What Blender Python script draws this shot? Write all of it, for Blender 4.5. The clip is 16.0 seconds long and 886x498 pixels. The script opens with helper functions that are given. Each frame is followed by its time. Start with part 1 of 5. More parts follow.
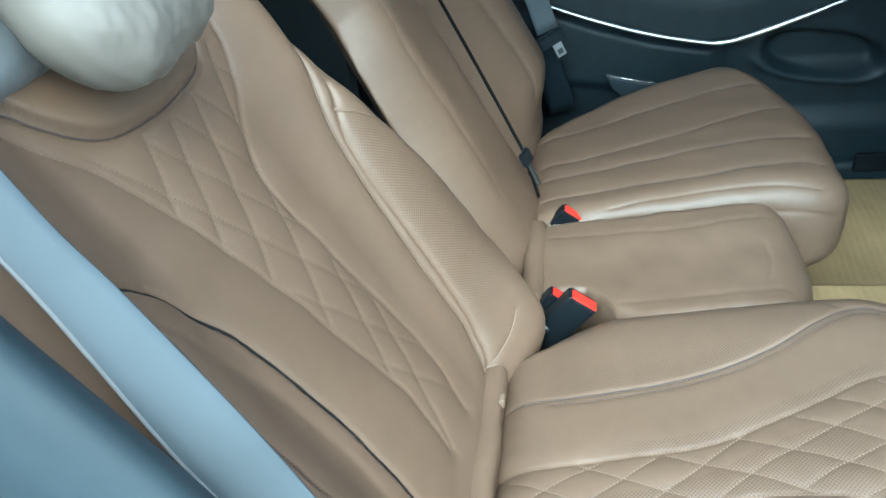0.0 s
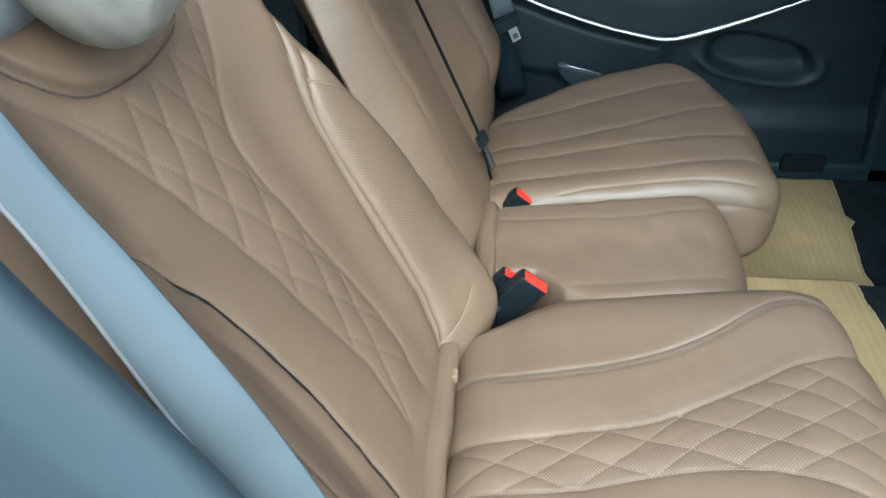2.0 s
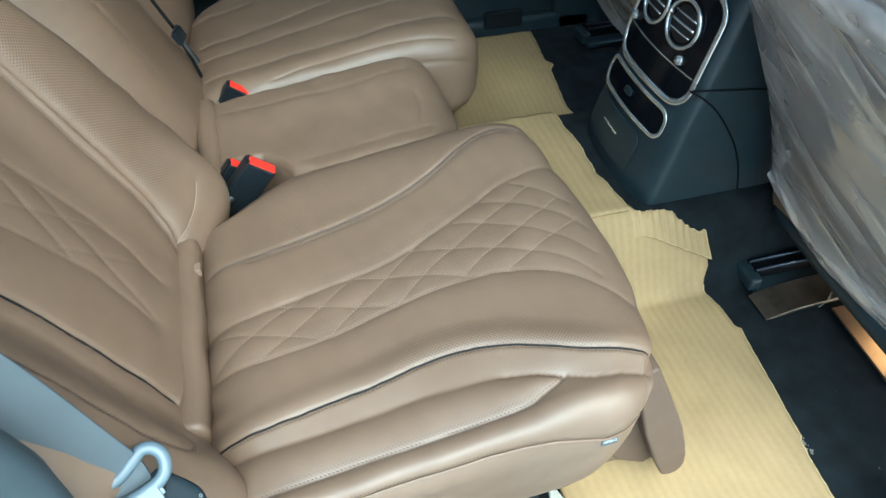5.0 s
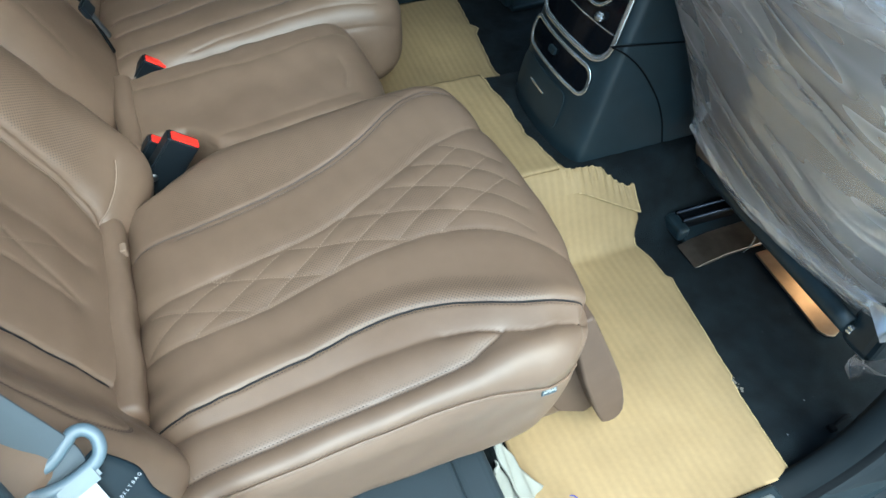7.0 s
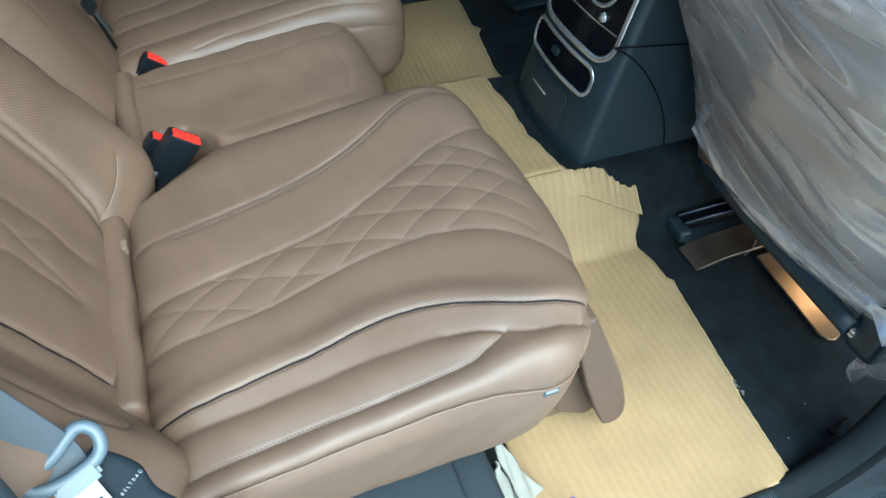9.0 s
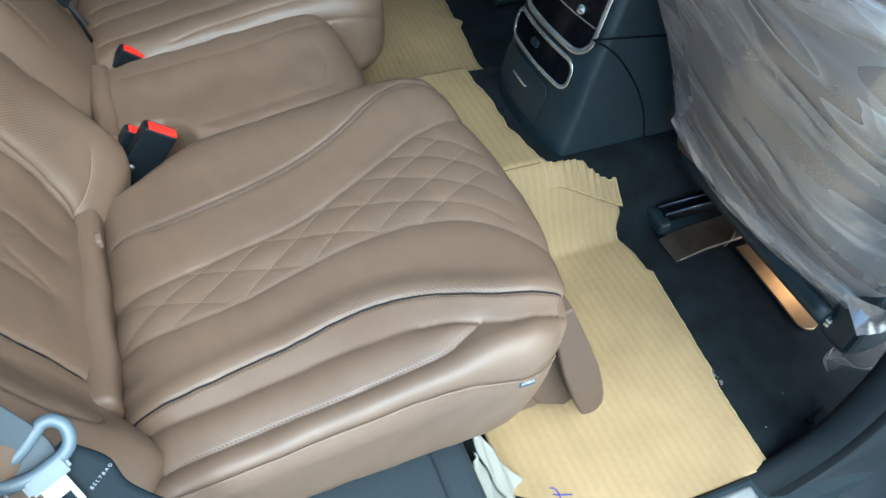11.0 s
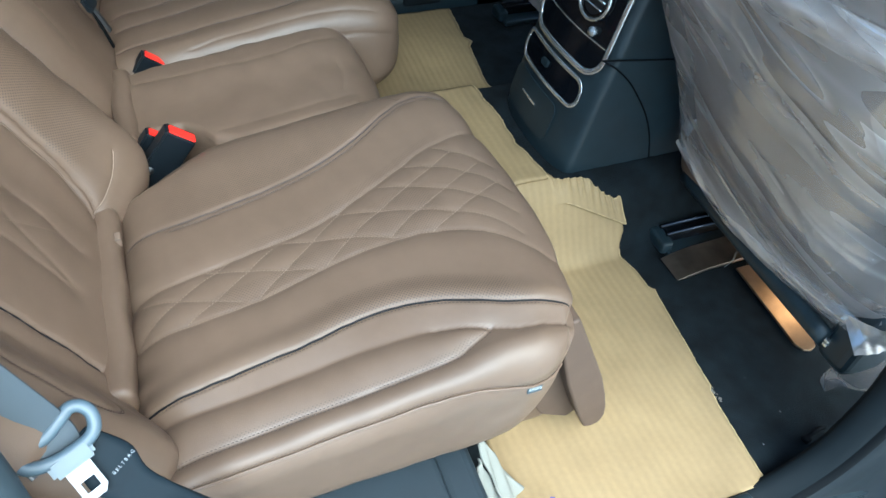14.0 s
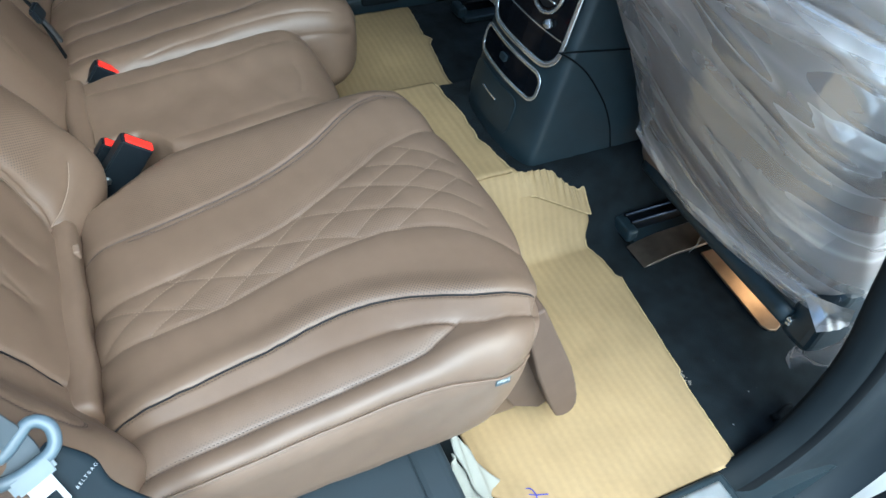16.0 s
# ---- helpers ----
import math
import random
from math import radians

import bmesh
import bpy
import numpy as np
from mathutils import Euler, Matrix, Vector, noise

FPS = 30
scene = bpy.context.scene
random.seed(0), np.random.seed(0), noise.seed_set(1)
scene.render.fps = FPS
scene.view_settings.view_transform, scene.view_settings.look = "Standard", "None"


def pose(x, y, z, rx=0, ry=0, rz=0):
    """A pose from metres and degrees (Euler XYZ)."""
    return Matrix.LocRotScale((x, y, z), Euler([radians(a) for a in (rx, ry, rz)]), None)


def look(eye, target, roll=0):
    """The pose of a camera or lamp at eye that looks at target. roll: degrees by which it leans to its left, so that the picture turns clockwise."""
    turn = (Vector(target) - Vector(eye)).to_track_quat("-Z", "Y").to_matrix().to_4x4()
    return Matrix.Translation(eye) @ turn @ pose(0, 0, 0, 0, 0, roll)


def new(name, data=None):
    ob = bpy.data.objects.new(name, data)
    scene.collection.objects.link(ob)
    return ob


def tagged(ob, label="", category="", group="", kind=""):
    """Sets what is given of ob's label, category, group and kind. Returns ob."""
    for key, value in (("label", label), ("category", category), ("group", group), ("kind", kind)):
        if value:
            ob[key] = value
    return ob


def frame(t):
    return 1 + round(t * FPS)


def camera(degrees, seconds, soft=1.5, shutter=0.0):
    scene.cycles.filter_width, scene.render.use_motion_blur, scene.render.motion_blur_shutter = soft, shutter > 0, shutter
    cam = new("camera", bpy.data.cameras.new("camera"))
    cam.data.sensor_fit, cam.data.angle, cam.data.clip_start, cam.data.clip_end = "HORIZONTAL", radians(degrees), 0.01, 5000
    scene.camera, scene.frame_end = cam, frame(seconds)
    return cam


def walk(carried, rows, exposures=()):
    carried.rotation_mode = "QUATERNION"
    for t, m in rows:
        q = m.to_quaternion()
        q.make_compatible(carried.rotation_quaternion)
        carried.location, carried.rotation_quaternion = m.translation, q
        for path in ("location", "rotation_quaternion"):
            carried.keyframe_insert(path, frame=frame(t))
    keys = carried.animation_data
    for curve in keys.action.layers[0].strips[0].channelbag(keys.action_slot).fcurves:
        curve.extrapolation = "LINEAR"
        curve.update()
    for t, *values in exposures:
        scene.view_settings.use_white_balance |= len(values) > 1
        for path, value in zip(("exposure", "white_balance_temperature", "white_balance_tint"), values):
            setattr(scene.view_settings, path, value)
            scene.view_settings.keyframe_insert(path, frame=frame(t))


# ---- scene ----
cam = camera(62.5, 16.0)
PATH = [
    (0, (0.1126, -0.2162, 0.9986), (-0.1788, 0.9619, 0.1171), -8.82),
    (0.5, (0.0931, -0.2192, 1.0165), (-0.1381, 0.9521, 0.1085), -4.54),
    (1, (0.0896, -0.2344, 1.0121), (-0.1248, 0.9404, 0.1044), -4.57),
    (1.5, (0.0745, -0.2335, 1.0130), (-0.1009, 0.9381, 0.0929), -2.80),
    (2, (0.0696, -0.2343, 1.0108), (-0.0691, 0.9350, 0.0815), -1.84),
    (2.5, (0.0703, -0.2372, 1.0119), (-0.0158, 0.9256, 0.0683), -1.40),
    (3, (0.0808, -0.2423, 1.0030), (0.0607, 0.9101, 0.0430), -1.20),
    (3.5, (0.0994, -0.2598, 0.9961), (0.1709, 0.8747, 0.0175), -1.62),
    (4, (0.1230, -0.2754, 0.9916), (0.2966, 0.8046, -0.0348), -1.76),
    (4.5, (0.1321, -0.2972, 0.9884), (0.3703, 0.7479, -0.0609), -0.71),
    (7, (0.1409, -0.3174, 0.9761), (0.5301, 0.6263, -0.1230), 1.70),
    (7.5, (0.1378, -0.3223, 0.9731), (0.5395, 0.6184, -0.1241), 2.31),
    (8, (0.1340, -0.3201, 0.9737), (0.5371, 0.6216, -0.1221), 2.71),
    (8.5, (0.1340, -0.3191, 0.9727), (0.5320, 0.6243, -0.1235), 2.60),
    (9, (0.1353, -0.3153, 0.9716), (0.5303, 0.6294, -0.1246), 2.39),
    (11.5, (0.1500, -0.3262, 0.9691), (0.5708, 0.5996, -0.1335), 3.42),
    (12, (0.1454, -0.3308, 0.9731), (0.5736, 0.5965, -0.1254), 4.00),
    (12.5, (0.1362, -0.3373, 0.9718), (0.5693, 0.5967, -0.1190), 4.45),
    (13, (0.1268, -0.3427, 0.9735), (0.5584, 0.5991, -0.1112), 4.80),
    (13.5, (0.1227, -0.3414, 0.9742), (0.5515, 0.6078, -0.1052), 4.85),
    (14, (0.1207, -0.3393, 0.9749), (0.5515, 0.6144, -0.0997), 5.03),
    (14.5, (0.1148, -0.3369, 0.9754), (0.5568, 0.6173, -0.0943), 5.01),
    (15, (0.1195, -0.3422, 0.9770), (0.5753, 0.6085, -0.0900), 4.93),
    (15.5, (0.1233, -0.3464, 0.9765), (0.5946, 0.5958, -0.0913), 4.68),
    (16, (0.1334, -0.3481, 0.9743), (0.6097, 0.5858, -0.0985), 4.32),
]
walk(cam, [(t, look(eye, target, roll)) for t, eye, target, roll in PATH], exposures=[(0, 2.44, 5150, -14), (2.5, 2.32, 5450, -9), (4, 2.14, 5450, -12), (8, 1.90, 5300, -9), (16, 1.90, 5250, -6)])

# ---- sky and lamps ----
world = bpy.data.worlds.new("world")
scene.world = world
world.use_nodes = True
wn = world.node_tree
sky = wn.nodes.new("ShaderNodeTexSky")
sky.sky_type = "NISHITA"
sky.sun_disc = False
sky.dust_density = 3.0
sky.ozone_density = 0.5
sky.sun_elevation = radians(49)
sky.sun_rotation = radians(146)
wn.nodes["Background"].inputs[1].default_value = 0.15
wn.links.new(sky.outputs[0], wn.nodes["Background"].inputs[0])
sun = new("sun", bpy.data.lights.new("sun", "SUN"))
sun.data.energy, sun.data.angle, sun.data.color = 1.6, radians(42), (1.0, 0.985, 0.965)
sun.matrix_world = look((-0.20, -1.50, 2.38), (0.2, 0.2, 0.38))


from mathutils import kdtree


# ---- mesh helpers ----
def rbox(lo, hi, rad, res):
    """A rounded box as a fine, even sheet of quads: points and faces."""
    lo, hi = np.array(lo, float), np.array(hi, float)
    rad = np.minimum(np.array(rad, float) * np.ones(3), (hi - lo) / 2 - 1e-5)
    n = np.maximum(2, np.ceil((hi - lo) / res).astype(int))
    keys, faces = [], []
    for a in range(3):
        b, c = (a + 1) % 3, (a + 2) % 3
        ib, ic = np.meshgrid(np.arange(n[b]), np.arange(n[c]), indexing="ij")
        for side in (0, n[a]):
            quad = []
            for db, dc in ((0, 0), (1, 0), (1, 1), (0, 1)):
                k = np.zeros((ib.size, 3), int)
                k[:, a], k[:, b], k[:, c] = side, ib.ravel() + db, ic.ravel() + dc
                quad.append(k)
            if side == 0:
                quad = quad[::-1]
            keys.append(np.stack(quad, 1))
    k = np.concatenate(keys)
    code = (k[..., 0] * 4001 + k[..., 1]) * 4001 + k[..., 2]
    uniq, inv = np.unique(code.ravel(), return_inverse=True)
    ijk = np.stack([uniq // 4001 // 4001, uniq // 4001 % 4001, uniq % 4001], 1)
    p = lo + ijk / n * (hi - lo)
    q = np.clip(p, lo + rad, hi - rad)
    d = (p - q) / rad
    length = np.maximum(np.linalg.norm(d, axis=1), 1e-9)[:, None]
    return q + rad * d / np.maximum(length, 1.0), inv.reshape(-1, 4)


def normals(v, f):
    t = np.cross(v[f[:, 2]] - v[f[:, 0]], v[f[:, 3]] - v[f[:, 1]])
    n = np.zeros_like(v)
    for k in range(4):
        np.add.at(n, f[:, k], t)
    return n / np.maximum(np.linalg.norm(n, axis=1), 1e-12)[:, None]


def thing(name, at, label, category, group="", kind=""):
    ob = new(name)
    ob.empty_display_size = 0.05
    ob.location = at
    return tagged(ob, label, category, group, kind)


def base_of(ob):
    """The place of a thing or part in the world."""
    v = Vector((0, 0, 0))
    while ob:
        v += ob.location
        ob = ob.parent
    return np.array(v)


def sheet(name, v, f, mat, parent=None, label="", smooth=True, attrs=None):
    """One mesh object from points in world metres."""
    me = bpy.data.meshes.new(name)
    v = np.asarray(v, float)
    if parent is not None:
        v = v - base_of(parent)
    me.from_pydata(v.tolist(), [], [list(map(int, q)) for q in f])
    if smooth:
        me.polygons.foreach_set("use_smooth", np.ones(len(me.polygons), bool))
    for key, val in (attrs or {}).items():
        val = np.asarray(val, np.float32)
        if val.ndim == 1:
            me.attributes.new(key, "FLOAT", "POINT").data.foreach_set("value", val)
        else:
            me.attributes.new(key, "FLOAT_VECTOR", "POINT").data.foreach_set("vector", val.ravel())
    me.materials.append(mat)
    me.update()
    ob = new(name, me)
    if parent is not None:
        ob.parent = parent
    if label:
        tagged(ob, label)
    return ob


def part(name, bm, mat, parent=None, label="", smooth=False):
    bmesh.ops.recalc_face_normals(bm, faces=bm.faces)
    me = bpy.data.meshes.new(name)
    if parent is not None:
        bmesh.ops.translate(bm, verts=bm.verts, vec=-Vector(base_of(parent)))
    for fc in bm.faces:
        fc.smooth = smooth
    bm.to_mesh(me)
    bm.free()
    me.materials.append(mat)
    ob = new(name, me)
    if parent is not None:
        ob.parent = parent
    if label:
        tagged(ob, label)
    return ob


def curve(ctrl, step=0.0025):
    """A smooth line through a few points, in even steps."""
    c = np.array(ctrl, float)
    c = np.vstack([2 * c[0] - c[1], c, 2 * c[-1] - c[-2]])
    out = []
    for i in range(1, len(c) - 2):
        t = np.linspace(0, 1, 24, endpoint=False)[:, None]
        a, b, d, e = c[i - 1], c[i], c[i + 1], c[i + 2]
        out.append(0.5 * (2 * b + (d - a) * t + (2 * a - 5 * b + 4 * d - e) * t ** 2 + (3 * b - a - 3 * d + e) * t ** 3))
    p = np.vstack(out + [c[-2:-1]])
    s = np.concatenate([[0], np.cumsum(np.linalg.norm(np.diff(p, axis=0), axis=1))])
    u = np.linspace(0, s[-1], max(3, int(s[-1] / step)))
    return np.stack([np.interp(u, s, p[:, k]) for k in range(p.shape[1])], 1)


def tube(p, r, sides=8, flat=1.0, up=(0, 0, 1)):
    """Points and quads of a tube along p; flat squeezes it along up. r may vary along the line."""
    p = np.asarray(p, float)
    r = np.ones(len(p)) * r
    t = np.gradient(p, axis=0)
    t /= np.maximum(np.linalg.norm(t, axis=1), 1e-9)[:, None]
    u = np.ones_like(p) * np.asarray(up, float)
    a = np.cross(t, u)
    a /= np.maximum(np.linalg.norm(a, axis=1), 1e-9)[:, None]
    b = np.cross(a, t)
    ang = np.linspace(0, 2 * np.pi, sides, endpoint=False)
    v = p[:, None] + r[:, None, None] * (a[:, None] * np.cos(ang)[None, :, None] + flat * b[:, None] * np.sin(ang)[None, :, None])
    n = len(p)
    f = [[i * sides + j, i * sides + (j + 1) % sides, (i + 1) * sides + (j + 1) % sides, (i + 1) * sides + j] for i in range(n - 1) for j in range(sides)]
    v = v.reshape(-1, 3)
    v = np.vstack([v, p[0], p[-1]])
    c0, c1 = n * sides, n * sides + 1
    f += [[c0, (j + 1) % sides, j, j] for j in range(sides)] + [[c1, (n - 1) * sides + j, (n - 1) * sides + (j + 1) % sides, (n - 1) * sides + j] for j in range(0)]
    f = [q if len(set(q)) == 4 else list(dict.fromkeys(q)) for q in f]
    f += [[c1, (n - 1) * sides + j, (n - 1) * sides + (j + 1) % sides] for j in range(sides)]
    return v, f


def box_bm(lo, hi, bevel=0.0, seg=2):
    bm = bmesh.new()
    bmesh.ops.create_cube(bm, size=1)
    lo, hi = Vector(lo), Vector(hi)
    for v in bm.verts:
        v.co = Vector([lo[k] + (v.co[k] + 0.5) * (hi[k] - lo[k]) for k in range(3)])
    if bevel:
        bmesh.ops.bevel(bm, geom=bm.edges[:], offset=bevel, segments=seg, affect="EDGES", profile=0.5)
    return bm


def prism_bm(poly, axis, a, b, bevel=0.0, seg=2):
    """A flat outline of (u, v) points, drawn out along an axis from a to b."""
    bm = bmesh.new()
    order = {"x": (1, 2, 0), "y": (0, 2, 1), "z": (0, 1, 2)}[axis]
    rings = []
    for w in (a, b):
        ring = []
        for u, v in poly:
            co = [0, 0, 0]
            co[order[0]], co[order[1]], co[order[2]] = u, v, w
            ring.append(bm.verts.new(co))
        rings.append(ring)
    bm.faces.new(rings[0])
    bm.faces.new(rings[1])
    n = len(poly)
    for i in range(n):
        bm.faces.new((rings[0][i], rings[0][(i + 1) % n], rings[1][(i + 1) % n], rings[1][i]))
    bmesh.ops.recalc_face_normals(bm, faces=bm.faces)
    if bevel:
        bmesh.ops.bevel(bm, geom=bm.edges[:], offset=bevel, segments=seg, affect="EDGES", profile=0.5, clamp_overlap=True)
    return bm


# ---- materials ----
def material(name, colour, rough=0.5, metal=0.0, **more):
    m = bpy.data.materials.new(name)
    m.use_nodes = True
    b = m.node_tree.nodes["Principled BSDF"]
    b.inputs["Base Color"].default_value = (*colour, 1)
    b.inputs["Roughness"].default_value = rough
    b.inputs["Metallic"].default_value = metal
    for k, v in more.items():
        b.inputs[k.replace("_", " ")].default_value = v
    return m


def node(m, kind, **inputs):
    n = m.node_tree.nodes.new(kind)
    for k, v in inputs.items():
        n.inputs[k.replace("_", " ")].default_value = v
    return n


def mottle(m, scale, amount, coords="Object", detail=4.0):
    """Slow change of the base colour's value."""
    t = m.node_tree
    b = t.nodes["Principled BSDF"]
    co = t.nodes.new("ShaderNodeTexCoord")
    no = node(m, "ShaderNodeTexNoise", Scale=scale, Detail=detail)
    t.links.new(co.outputs[coords], no.inputs["Vector"])
    hsv = t.nodes.new("ShaderNodeHueSaturation")
    r = node(m, "ShaderNodeMapRange", From_Min=0.3, From_Max=0.7, To_Min=1 - amount, To_Max=1 + amount)
    t.links.new(no.outputs["Fac"], r.inputs["Value"])
    t.links.new(r.outputs[0], hsv.inputs["Value"])
    src = b.inputs["Base Color"]
    if src.is_linked:
        t.links.new(src.links[0].from_socket, hsv.inputs["Color"])
    else:
        hsv.inputs["Color"].default_value = src.default_value
    t.links.new(hsv.outputs[0], b.inputs["Base Color"])
    return m


def relief(m, scale, strength, distance, kind="ShaderNodeTexNoise", coords="Object"):
    t = m.node_tree
    b = t.nodes["Principled BSDF"]
    co = t.nodes.new("ShaderNodeTexCoord")
    no = node(m, kind, Scale=scale)
    t.links.new(co.outputs[coords], no.inputs["Vector"])
    bu = node(m, "ShaderNodeBump", Strength=strength, Distance=distance)
    t.links.new(no.outputs[0], bu.inputs["Height"])
    if b.inputs["Normal"].is_linked:
        t.links.new(b.inputs["Normal"].links[0].from_socket, bu.inputs["Normal"])
    t.links.new(bu.outputs[0], b.inputs["Normal"])
    return m


LEATHER = (0.126, 0.0842, 0.056)


def leather(name, colour=LEATHER, rough=0.45, holes=False):
    m = material(name, colour, rough, Specular_IOR_Level=0.48)
    mottle(m, 7.0, 0.06)
    mottle(m, 60.0, 0.04)
    relief(m, 900.0, 0.14, 0.0006, "ShaderNodeTexVoronoi")
    relief(m, 45.0, 0.08, 0.0015)
    if holes:
        t = m.node_tree
        b = t.nodes["Principled BSDF"]
        fl = t.nodes.new("ShaderNodeAttribute")
        fl.attribute_name = "flat"
        pf = t.nodes.new("ShaderNodeAttribute")
        pf.attribute_name = "perf"
        sc = t.nodes.new("ShaderNodeVectorMath")
        sc.operation = "SCALE"
        sc.inputs["Scale"].default_value = 1 / 0.0031
        t.links.new(fl.outputs["Vector"], sc.inputs[0])
        fr = t.nodes.new("ShaderNodeVectorMath")
        fr.operation = "FRACTION"
        t.links.new(sc.outputs[0], fr.inputs[0])
        ds = t.nodes.new("ShaderNodeVectorMath")
        ds.operation = "DISTANCE"
        t.links.new(fr.outputs[0], ds.inputs[0])
        ds.inputs[1].default_value = (0.5, 0.5, 0.0)
        r = node(m, "ShaderNodeMapRange", From_Min=0.18, From_Max=0.36, To_Min=0.55, To_Max=0)
        t.links.new(ds.outputs["Value"], r.inputs["Value"])
        mu = t.nodes.new("ShaderNodeMath")
        mu.operation = "MULTIPLY"
        t.links.new(r.outputs[0], mu.inputs[0])
        t.links.new(pf.outputs["Fac"], mu.inputs[1])
        mix = t.nodes.new("ShaderNodeMix")
        mix.data_type = "RGBA"
        t.links.new(mu.outputs[0], mix.inputs[0])
        t.links.new(b.inputs["Base Color"].links[0].from_socket, mix.inputs[6])
        mix.inputs[7].default_value = (0.018, 0.012, 0.009, 1)
        t.links.new(mix.outputs[2], b.inputs["Base Color"])
    return m


M_LEATHER = leather("brown_leather", holes=True)
M_PLAIN = leather("brown_leather_plain")
# seat brown made darker to stand for shade under the cushion
M_BROWN_SHADED = relief(mottle(material("brown_shaded", (0.085, 0.056, 0.039), 0.6, Specular_IOR_Level=0.3), 30, 0.08), 500, 0.2, 0.0005)
M_THREAD = material("stitch_thread", (0.205, 0.148, 0.106), 0.6)
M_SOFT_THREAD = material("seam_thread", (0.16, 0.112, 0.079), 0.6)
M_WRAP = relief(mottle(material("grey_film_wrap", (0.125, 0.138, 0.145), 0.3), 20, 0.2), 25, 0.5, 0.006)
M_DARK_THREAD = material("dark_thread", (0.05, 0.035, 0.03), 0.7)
M_PIPING = material("dark_piping", (0.008, 0.008, 0.009), 0.6, Specular_IOR_Level=0.2)
M_BLACK = relief(mottle(material("black_plastic", (0.012, 0.0215, 0.027), 0.45), 30, 0.15), 700, 0.2, 0.0005)
M_GLOSS = material("gloss_black", (0.004, 0.005, 0.007), 0.08, Specular_IOR_Level=0.2)
M_CHROME = material("satin_chrome", (0.72, 0.74, 0.74), 0.16, 0.85)
M_RED = material("red_button", (0.8, 0.03, 0.02), 0.35)
M_CARPET = relief(mottle(material("black_carpet", (0.006, 0.009, 0.011), 0.95, Specular_IOR_Level=0.2), 25, 0.5), 600, 0.9, 0.003)
M_DOOR = relief(mottle(material("door_leatherette", (0.011, 0.0185, 0.023), 0.5, Specular_IOR_Level=0.3), 20, 0.2), 500, 0.25, 0.0007)
M_WEB = mottle(material("grey_webbing", (0.058, 0.073, 0.085), 0.7), 12, 0.1)
M_WHITE = mottle(material("white_cover", (0.136, 0.122, 0.104), 0.6), 25, 0.05)
M_STRIP = mottle(material("dark_bronze", (0.22, 0.175, 0.135), 0.32, 0.9), 30, 0.2)
M_COPPER = mottle(material("bronze_rail", (0.36, 0.25, 0.16), 0.4, 0.8), 30, 0.2)


def cardboard():
    m = material("corrugated_cardboard", (0.262, 0.182, 0.086), 0.75)
    mottle(m, 7.0, 0.13)
    mottle(m, 2.6, 0.14, detail=2.0)
    mottle(m, 120.0, 0.04)
    t = m.node_tree
    b = t.nodes["Principled BSDF"]
    co = t.nodes.new("ShaderNodeTexCoord")
    w = node(m, "ShaderNodeTexWave", Scale=22.0, Distortion=0.6, Detail=2.0, Detail_Scale=1.5)
    w.bands_direction = "X"
    t.links.new(co.outputs["Object"], w.inputs["Vector"])
    bu = node(m, "ShaderNodeBump", Strength=0.3, Distance=0.0012)
    t.links.new(w.outputs["Fac"], bu.inputs["Height"])
    t.links.new(bu.outputs[0], b.inputs["Normal"])
    hsv = t.nodes.new("ShaderNodeHueSaturation")
    r = node(m, "ShaderNodeMapRange", To_Min=0.955, To_Max=1.03)
    t.links.new(w.outputs["Fac"], r.inputs["Value"])
    t.links.new(r.outputs[0], hsv.inputs["Value"])
    t.links.new(b.inputs["Base Color"].links[0].from_socket, hsv.inputs["Color"])
    t.links.new(hsv.outputs[0], b.inputs["Base Color"])
    return m


M_FOAM = mottle(material("packing_foam", (0.21, 0.21, 0.18), 0.7), 30, 0.06)
M_CARD = cardboard()
M_CARD_EDGE = mottle(material("cardboard_edge", (0.36, 0.26, 0.13), 0.85), 90, 0.25)
# lining of the unseen roof, dark to cut bounced light
M_LINER = relief(mottle(material("dark_headliner", (0.06, 0.06, 0.058), 0.9), 20, 0.1), 400, 0.3, 0.0008)
M_CONCRETE = relief(mottle(material("workshop_floor", (0.32, 0.33, 0.33), 0.7), 2, 0.15), 80, 0.2, 0.002)
# two tones of one trim; M_SLATE has the pillar's light put into it
M_TRIM = relief(mottle(material("trim_slate", (0.005, 0.0078, 0.0098), 0.75, Specular_IOR_Level=0.15), 15, 0.15), 600, 0.2, 0.0005)
M_SLATE = mottle(material("slate_trim_lit", (0.018, 0.029, 0.036), 0.55), 15, 0.1)
M_UNDER = mottle(material("slate_under_trim", (0.013, 0.021, 0.027), 0.6), 15, 0.1)
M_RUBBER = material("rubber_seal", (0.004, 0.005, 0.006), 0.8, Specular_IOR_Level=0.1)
M_BODY = mottle(material("slate_body_paint", (0.014, 0.018, 0.021), 0.5, Specular_IOR_Level=0.2), 6, 0.06)
M_BRUSHED = relief(mottle(material("brushed_plate", (0.5, 0.53, 0.54), 0.35, 0.8), 40, 0.1), 300, 0.1, 0.0003)
M_VENT = material("vent_dark", (0.008, 0.008, 0.009), 0.5)
M_STEEL = mottle(material("bright_steel", (0.19, 0.20, 0.21), 0.5, 1.0), 60, 0.08)
M_DARKSTEEL = material("dark_steel", (0.055, 0.055, 0.06), 0.25, 1.0)
M_BINDING = material("belt_edge", (0.145, 0.145, 0.15), 0.6)
M_LOOP = mottle(material("loop_plastic", (0.075, 0.105, 0.128), 0.4), 40, 0.06)
M_SLEEVE = relief(mottle(material("sleeve_fabric", (0.005, 0.0105, 0.015), 0.7, Specular_IOR_Level=0.2), 30, 0.15), 900, 0.2, 0.0004)
